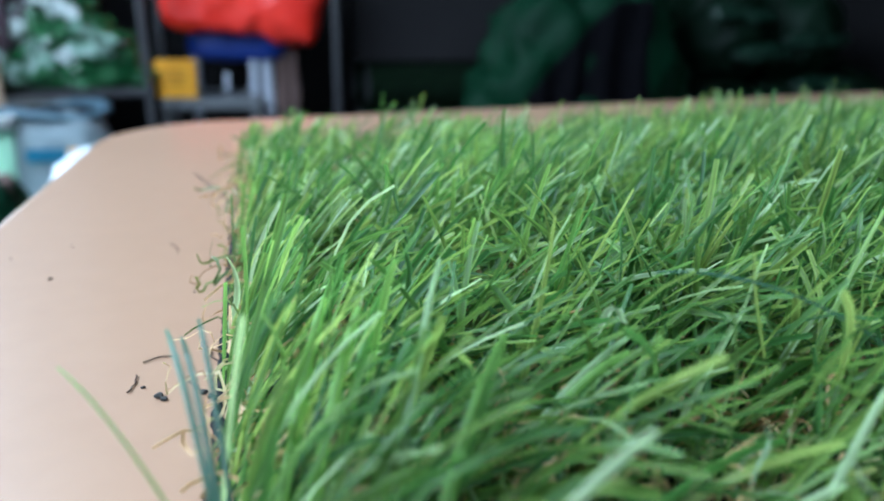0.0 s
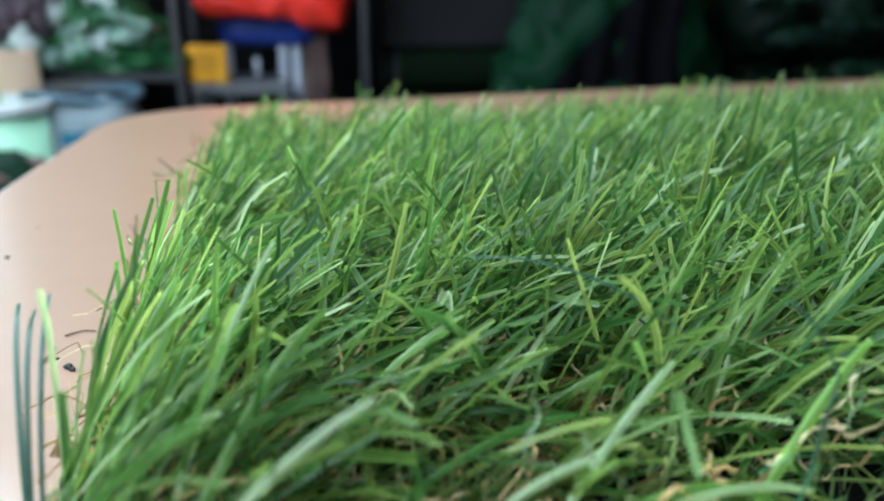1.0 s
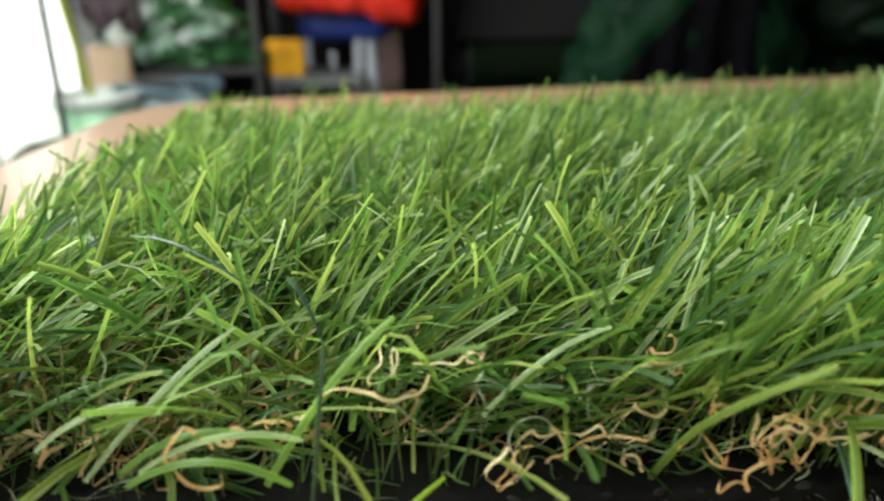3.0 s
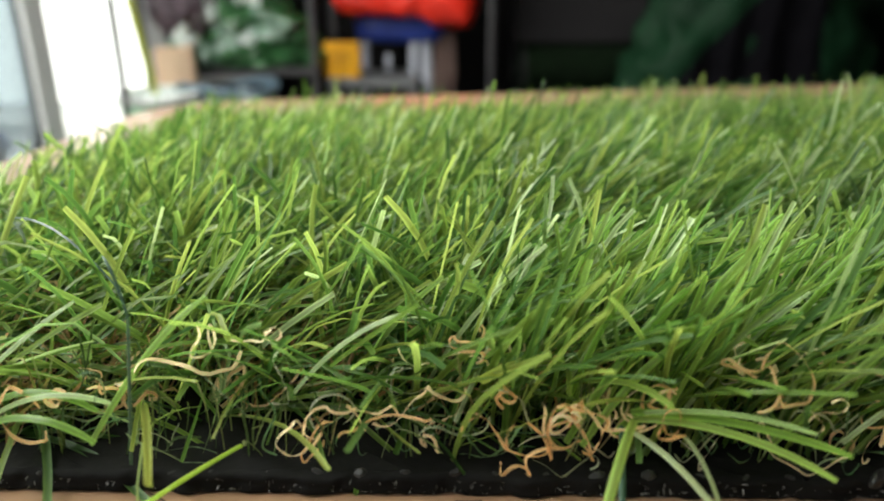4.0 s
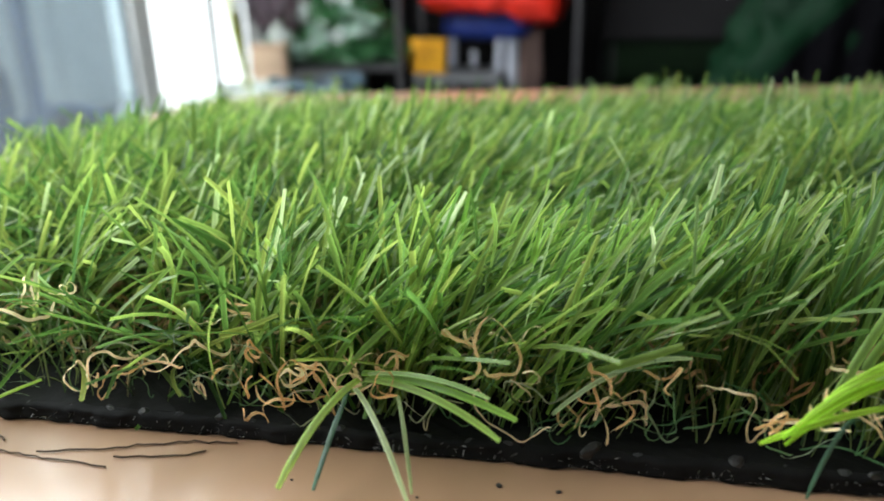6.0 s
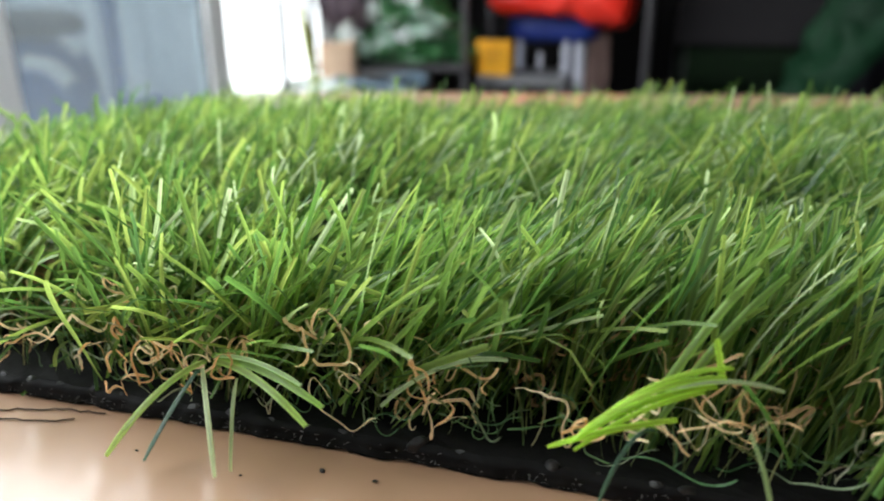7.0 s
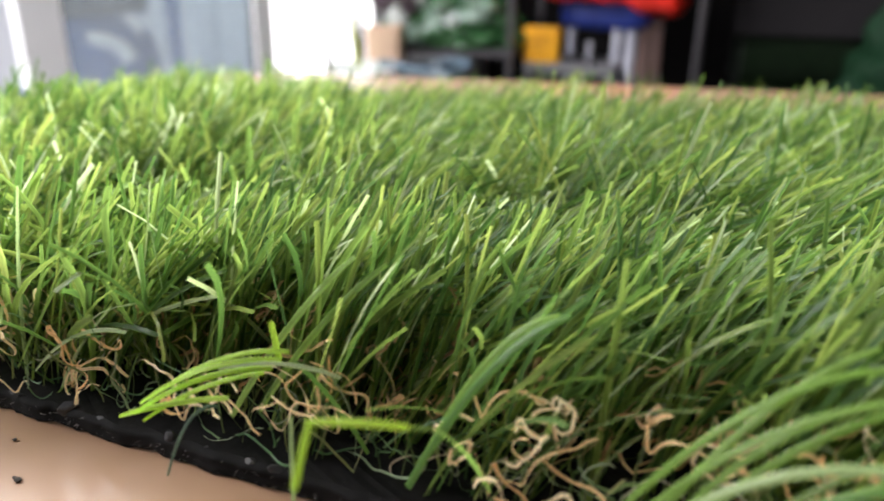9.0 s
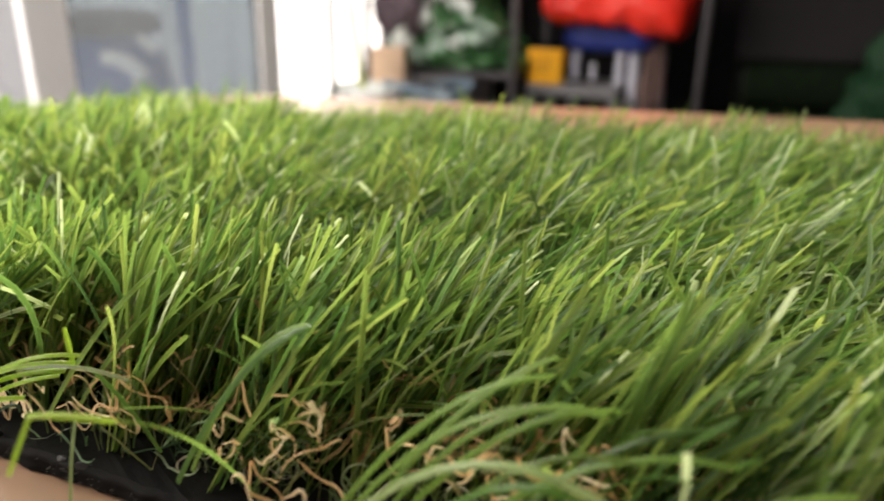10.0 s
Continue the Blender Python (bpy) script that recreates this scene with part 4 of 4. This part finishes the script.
v5, q5, uv5 = grow(np.stack([fx, np.full(nf, 0.0006), 0.0004 + 0.0030 * rng.random(nf) ** 2.2], 1), rng.normal(-1.57, 0.7, nf), rng.uniform(1.0, 2.0, nf), rng.normal(0.2, 0.6, nf),
                   rng.uniform(0.0005, 0.0020, nf), rng.uniform(0.00010, 0.00026, nf), rng.normal(0, 1, nf), rng.normal(0, 1, nf), 4)
joined("frayed_fringe", v5, q5, uv5, m_fringe, turf, "frayed dark grey fibres along the cut edge")


# backing slab with a ragged cut edge and stitch ridges
def backing():
    bm = bmesh.new()
    outline = []
    per = [(0, 0, W, 0), (W, 0, W, D + SKEW * W), (W, D + SKEW * W, 0, D), (0, D, 0, 0)]
    for x0, y0, x1, y1 in per:
        n = int(math.hypot(x1 - x0, y1 - y0) / 0.0012)
        for i in range(n):
            u = i / n
            o = 0.0011 * noise.fractal(Vector((u * 60, x0 * 9, y0 * 9)), 1, 2, 3)
            x, y = x0 + (x1 - x0) * u, y0 + (y1 - y0) * u
            outline.append((x + (o if x1 == x0 else 0), y + (o if x1 != x0 else 0)))
    c, n = Vector((W / 2, D / 2)), len(outline)
    rings = []
    for z, inset in ((0.0003, 0.0), (0.0011, -0.0003), (0.0019, 0.0), (0.0027, 0.0002), (0.0034, 0.0001), (0.0040, 0.0006), (BACK, 0.0016)):
        ring = []
        for x, y in outline:
            o = inset + 0.0005 * noise.noise(Vector((x * 420, y * 420, z * 700)))
            rough = 0.0004 * noise.noise(Vector((x * 260, y * 260, 5 + z * 90))) if z > 0.001 else 0
            ring.append(bm.verts.new((x + o * (1 if x < c.x else -1), y + o * (1 if y < c.y else -1), z + rough)))
        rings.append(ring)
    for u, w in zip(rings, rings[1:]):
        for k in range(n):
            bm.faces.new((u[k], u[(k + 1) % n], w[(k + 1) % n], w[k])).smooth = True
    bm.faces.new(rings[-1])
    bm.faces.new(rings[0][::-1])
    return bm


part("backing", backing(), m_backing, turf, "black latex backing with ragged cut edge")
stitch = bmesh.new()
bmesh.ops.create_icosphere(stitch, subdivisions=2, radius=1)
for p in stitch.verts:
    d = 1 + 0.35 * noise.noise(p.co * 2.3)
    p.co = Vector((p.co.x * 0.0017, p.co.y * 0.0010, p.co.z * 0.0020)) * d
s_me = bpy.data.meshes.new("stitch")
stitch.to_mesh(s_me)
stitch.free()
s_me.materials.append(m_stitch)
for i, x in enumerate(np.arange(0.004, W - 0.002, 0.0094)):
    ob = new("stitch", s_me)
    ob.parent = turf
    k = rng.uniform(0.5, 1.1)
    ob.matrix_local = pose(x + rng.normal(0, 0.0016), 0.0016, 0.0036 + rng.normal(0, 0.0005), 0, rng.uniform(-30, 30), rng.uniform(-30, 30)) @ Matrix.Diagonal((k * rng.uniform(0.7, 1.5), k, k * rng.uniform(0.5, 1.0), 1))


def arc_blade(a, b, rise, width, mat, label="", name="long_blade", face=(0, -0.6, 0.8), bow=0.0):
    """A long loose blade from a to b, arching by rise."""
    a, b = np.array(a), np.array(b)
    t = np.linspace(0, 1, 10)[:, None]
    chord = b - a
    sidew = np.cross(chord, (0, 0, 1))
    sidew = sidew / (np.linalg.norm(sidew) + 1e-9)
    line = a + chord * t + np.array((0, 0, 1.0)) * 4 * rise * t * (1 - t) + sidew * 4 * bow * t * (1 - t)
    tan = np.gradient(line, axis=0)
    tan /= np.linalg.norm(tan, axis=1, keepdims=True)
    ac = np.cross(tan, np.array(face, float))
    ac /= np.linalg.norm(ac, axis=1, keepdims=True) + 1e-9
    w = width * np.interp(t[:, 0], [0, 0.3, 0.85, 1], [0.8, 1.0, 0.95, 0.55])
    v, q, uv = strip_mesh(line[None], ac[None], np.cross(ac, tan)[None], w[None])
    return link_mesh(name, v.reshape(-1, 3), q.reshape(-1, 4), uv.reshape(-1, 2), mat, turf, label)


LONG = [
    # pale and lime clump flopped over the front edge
    ((0.217, 0.003, 0.018), (0.2515, -0.012, 0.019), 0.002, 0.0019, m_fresh), ((0.218, 0.002, 0.017), (0.2485, -0.014, 0.0155), 0.003, 0.0018, m_fresh),
    ((0.219, 0.001, 0.019), (0.246, -0.010, 0.022), 0.002, 0.0015, m_pale), ((0.216, 0.000, 0.016), (0.232, -0.022, 0.006), 0.003, 0.0017, m_pale),
    ((0.217, 0.000, 0.018), (0.2065, -0.022, 0.006), 0.003, 0.0021, m_fresh), ((0.215, 0.001, 0.016), (0.212, -0.018, 0.003), 0.001, 0.0014, m_dark),
    ((0.214, 0.004, 0.012), (0.2535, 0.020, 0.031), 0.003, 0.0017, m_fresh), ((0.226, -0.002, 0.016), (0.2315, -0.016, 0.003), 0.003, 0.0012, m_pale),
    ((0.205, 0.004, 0.010), (0.228, 0.012, 0.040), 0.003, 0.0019, m_fresh), ((0.208, 0.003, 0.010), (0.234, 0.010, 0.033), 0.005, 0.0018, m_fresh),
    # pale single blades standing out of the pile
    ((0.183, 0.008, 0.012), (0.202, 0.034, 0.0425), 0.001, 0.0015, m_pale), ((0.150, 0.009, 0.018), (0.1734, 0.0083, 0.0362), 0.003, 0.0015, m_pale), ((0.224, 0.012, 0.020), (0.2554, 0.0286, 0.0335), 0.002, 0.0012, m_pale), ((0.276, 0.030, 0.014), (0.2965, 0.0545, 0.0465), 0.003, 0.0018, m_fresh), ((0.310, 0.004, 0.012), (0.3315, 0.019, 0.0449), 0.003, 0.0021, m_fresh), ((0.314, 0.008, 0.012), (0.337, 0.022, 0.0430), 0.003, 0.0020, m_fresh), ((0.220, 0.115, 0.016), (0.2423, 0.1337, 0.0425), 0.002, 0.0016, m_pale), ((0.118, 0.110, 0.016), (0.140, 0.124, 0.0400), 0.002, 0.0016, m_pale), ((0.124, 0.112, 0.016), (0.149, 0.120, 0.0390), 0.002, 0.0016, m_pale), ((0.095, 0.125, 0.016), (0.1063, 0.131, 0.0390), 0.001, 0.0014, m_pale), ((0.305, 0.356, 0.012), (0.3105, 0.359, 0.0420), 0.0, 0.0016, m_pale),
    ((0.229, 0.010, 0.013), (0.256, 0.020, 0.036), 0.002, 0.0014, m_pale), ((0.258, 0.002, 0.012), (0.285, 0.004, 0.026), 0.004, 0.0016, m_pale),
    ((0.142, -0.002, 0.013), (0.115, -0.024, 0.003), 0.001, 0.0011, m_lime),
    # bright clump bent back along the edge
    ((0.3255, 0.0010, 0.0300), (0.3010, -0.010, 0.0212), 0.0030, 0.0013, m_lime), ((0.3240, 0.0000, 0.0285), (0.2990, -0.010, 0.0185), 0.0026, 0.0014, m_lime),
    ((0.3265, 0.0020, 0.0315), (0.3060, -0.007, 0.0250), 0.0022, 0.0012, m_lime), ((0.3175, -0.005, 0.0235), (0.2953, -0.010, 0.0170), 0.0008, 0.0014, m_lime),
    ((0.3220, 0.0000, 0.0270), (0.3000, -0.009, 0.0165), 0.0020, 0.0012, m_lime), ((0.3230, 0.0020, 0.0370), (0.3250, 0.001, 0.0290), 0.0, 0.0014, m_lime),
    ((0.3360, 0.0040, 0.0270), (0.3150, -0.004, 0.0285), 0.002, 0.0012, m_pale), ((0.3400, 0.0060, 0.0100), (0.3275, 0.002, 0.0295), 0.002, 0.0010, m_mid),
    ((0.3471, -0.0249, 0.0387), (0.3608, -0.0204, 0.0386), 0.0004, 0.0013, m_lime), ((0.3608, -0.0204, 0.0386), (0.3660, 0.0020, 0.0120), 0.0040, 0.0009, m_mid), ((0.3475, -0.0246, 0.0386), (0.3480, -0.0300, 0.0315), 0.0002, 0.0012, m_lime),
    ((0.330, -0.004, 0.022), (0.336, -0.014, 0.003), 0.003, 0.0011, m_pale), ((0.314, -0.004, 0.020), (0.305, -0.010, 0.006), 0.005, 0.0010, m_dark),
    # tall arching blades
    ((0.352, -0.002, 0.012), (0.376, 0.010, 0.0445), 0.006, 0.0020, m_mid), ((0.386, -0.004, 0.012), (0.430, 0.000, 0.046), 0.010, 0.0013, m_mid),
    ((0.398, -0.006, 0.012), (0.438, -0.010, 0.034), 0.013, 0.0013, m_mid), ((0.390, -0.003, 0.012), (0.420, 0.012, 0.047), 0.006, 0.0014, m_mid),
    ((0.404, 0.000, 0.012), (0.448, 0.004, 0.040), 0.008, 0.0013, m_mid), ((0.425, -0.004, 0.010), (0.462, 0.004, 0.040), 0.006, 0.0014, m_mid),
    ((0.392, -0.002, 0.012), (0.426, 0.006, 0.0430), 0.008, 0.0012, m_mid), ((0.400, -0.004, 0.012), (0.436, 0.002, 0.0380), 0.009, 0.0012, m_blade), ((0.410, 0.002, 0.012), (0.446, 0.010, 0.0420), 0.007, 0.0013, m_blade),
    # front left corner
    ((0.0065, 0.016, 0.014), (-0.0030, 0.053, 0.0375), 0.006, 0.0011, m_dark), ((0.0070, 0.016, 0.014), (-0.0010, 0.054, 0.0355), 0.007, 0.0011, m_dark),
    ((0.0080, 0.017, 0.014), (0.0020, 0.054, 0.0385), 0.006, 0.0010, m_dark), ((0.0080, 0.012, 0.012), (-0.017, 0.044, 0.0370), 0.005, 0.0005, m_mid),
    ((0.0235, 0.010, 0.010), (0.0420, 0.051, 0.0470), 0.005, 0.0016, m_pale), ((0.0510, 0.063, 0.014), (0.0505, 0.079, 0.0385), 0.006, 0.0015, m_pale),
    ((0.0270, 0.005, 0.014), (0.0500, 0.039, 0.0375), 0.005, 0.0021, m_mid), ((0.0330, -0.003, 0.026), (0.0550, 0.002, 0.0420), 0.002, 0.0017, m_pale),
    ((0.0540, 0.038, 0.018), (0.0760, 0.044, 0.0325), 0.002, 0.0016, m_pale), ((0.0550, 0.036, 0.020), (0.0720, 0.038, 0.0325), 0.002, 0.0015, m_mid),
    ((0.0290, 0.052, 0.020), (0.0330, 0.044, 0.0500), 0.003, 0.0015, m_mid), ((0.0700, 0.004, 0.018), (0.0880, 0.006, 0.0260), 0.002, 0.0016, m_pale),
    ((0.0780, 0.003, 0.012), (0.1040, 0.016, 0.0350), 0.002, 0.0018, m_pale), ((0.0600, 0.014, 0.016), (0.0900, 0.020, 0.0240), 0.003, 0.0016, m_mid),
    ((0.0880, 0.002, 0.014), (0.1180, -0.002, 0.0220), 0.004, 0.0017, m_pale), ((0.0860, 0.001, 0.012), (0.1160, -0.006, 0.0160), 0.005, 0.0017, m_mid),
    ((0.0840, 0.003, 0.013), (0.1140, 0.000, 0.0190), 0.006, 0.0017, m_mid), ((0.1100, 0.002, 0.010), (0.1340, 0.010, 0.0390), 0.003, 0.0019, m_mid),
    ((0.0100, 0.020, 0.008), (0.0230, 0.060, 0.0380), 0.004, 0.0020, m_mid), ((0.0130, 0.014, 0.008), (0.0280, 0.050, 0.0400), 0.005, 0.0020, m_mid),
    ((0.0120, 0.028, 0.008), (0.0260, 0.074, 0.0370), 0.005, 0.0018, m_mid), ((0.0160, 0.018, 0.008), (0.0340, 0.062, 0.0380), 0.005, 0.0019, m_mid),
]
for i in range(64):
    # fresher blades fanned out where the pile parts
    x, y, h = rng.uniform(0.195, 0.285), rng.uniform(0.006, 0.055), rng.uniform(0.036, 0.047)
    LONG.append(((x, y, 0.008), (x + rng.uniform(0.006, 0.026), y + rng.uniform(-0.004, 0.016), h), rng.uniform(0.0, 0.004), rng.uniform(0.0010, 0.0018), m_fresh))
for a, b, rise, wid, mat in LONG:
    arc_blade(a, b, rise, wid * (0.72 if mat is m_pale else 0.88), mat)
arc_blade((0.118, 0.001, 0.006), (0.122, 0.002, 0.038), 0.0, 0.0009, m_dark, "dark green blade standing at the front")
arc_blade((0.122, 0.002, 0.038), (0.116, 0.008, 0.048), 0.002, 0.0007, m_dark, "dark green blade standing at the front")
arc_blade((0.352, 0.002, 0.012), (0.374, 0.012, 0.0435), 0.007, 0.0015, m_fresh)
arc_blade((0.386, -0.008, 0.012), (0.437, -0.009, 0.036), 0.014, 0.0013, m_pale)
for dx, dy, dz in ((0, 0, 0), (0.010, 0.001, -0.004)):
    arc_blade((0.383 + dx, -0.003 + dy, 0.010), (0.421 + dx, 0.006 + dy, 0.047 + dz), 0.008, 0.0012, m_fresh)
arc_blade((0.078, 0.042, 0.045), (0.110, 0.022, 0.036), 0.004, 0.0006, m_dark, "thin dark yarn lying across the pile")
arc_blade((0.002, 0.240, 0.010), (-0.014, 0.252, 0.022), 0.0, 0.0009, m_thread, "dry brown strand poking out of the side")

# ---- offcuts and crumbs on the table ----
for pts in (((0.108, -0.009), (0.123, -0.0112), (0.137, -0.0122), (0.150, -0.0135), (0.166, -0.0142)), ((0.145, -0.0115), (0.158, -0.0085), (0.170, -0.0045), (0.180, -0.0024), (0.190, -0.0014)),
            ((0.121, 0.000), (0.128, -0.0045), (0.136, -0.0095)), ((0.163, -0.0105), (0.176, -0.0085), (0.184, -0.005)), ((-0.0225, 0.222), (-0.020, 0.217), (-0.0185, 0.210)),
            ((-0.019, 0.119), (-0.015, 0.1215), (-0.011, 0.120)), ((-0.008, 0.108), (-0.005, 0.102), (-0.002, 0.0985)), ((-0.004, 0.124), (-0.001, 0.116), (0.001, 0.108)), ((-0.020, 0.112), (-0.0195, 0.107), (-0.021, 0.103))):
    f = thing("yarn_offcut", "thin brown yarn offcut lying on the table", "offcut", "loose offcuts")
    fine = [Vector((*a, 0.0004)).lerp(Vector((*b, 0.0004)), k / 6) for a, b in zip(pts, pts[1:]) for k in range(6)]
    fine = [q + Vector((noise.noise(q * 400), noise.noise(q * 400 + Vector((9, 0, 0))), 0)) * 0.0010 for q in fine]
    part("fibre", tube(fine, 0.00021, 6), m_thread, f)
for x, y, s in ((-0.058, 0.1905, 0.0011), (-0.0133, 0.1000, 0.0015), (-0.0120, 0.0985, 0.0012), (-0.0175, 0.1055, 0.0008), (0.2479, -0.0075, 0.0009), (0.2599, -0.0077, 0.0008), (0.2726, -0.0172, 0.0011), (0.271, -0.0168, 0.0006),
                (-0.003, 0.0995, 0.0014), (-0.0015, 0.0975, 0.0012), (-0.077, 0.216, 0.0006), (-0.059, 0.228, 0.0006), (-0.010, 0.168, 0.0006), (0.205, -0.012, 0.0005), (0.232, -0.0135, 0.0005)):
    s *= 0.75
    c = bmesh.new()
    bmesh.ops.create_icosphere(c, subdivisions=2, radius=s)
    for p in c.verts:
        p.co = Vector((p.co.x, p.co.y * 0.8, p.co.z * 0.55)) * (1 + 0.5 * noise.noise(p.co * 900 + Vector((x * 90, y * 90, 0)))) + Vector((x, y, s * 0.5))
    tagged(part("crumb", c, m_crumb), "tiny dark rubber crumb lying on the table", "crumb", "loose crumbs")
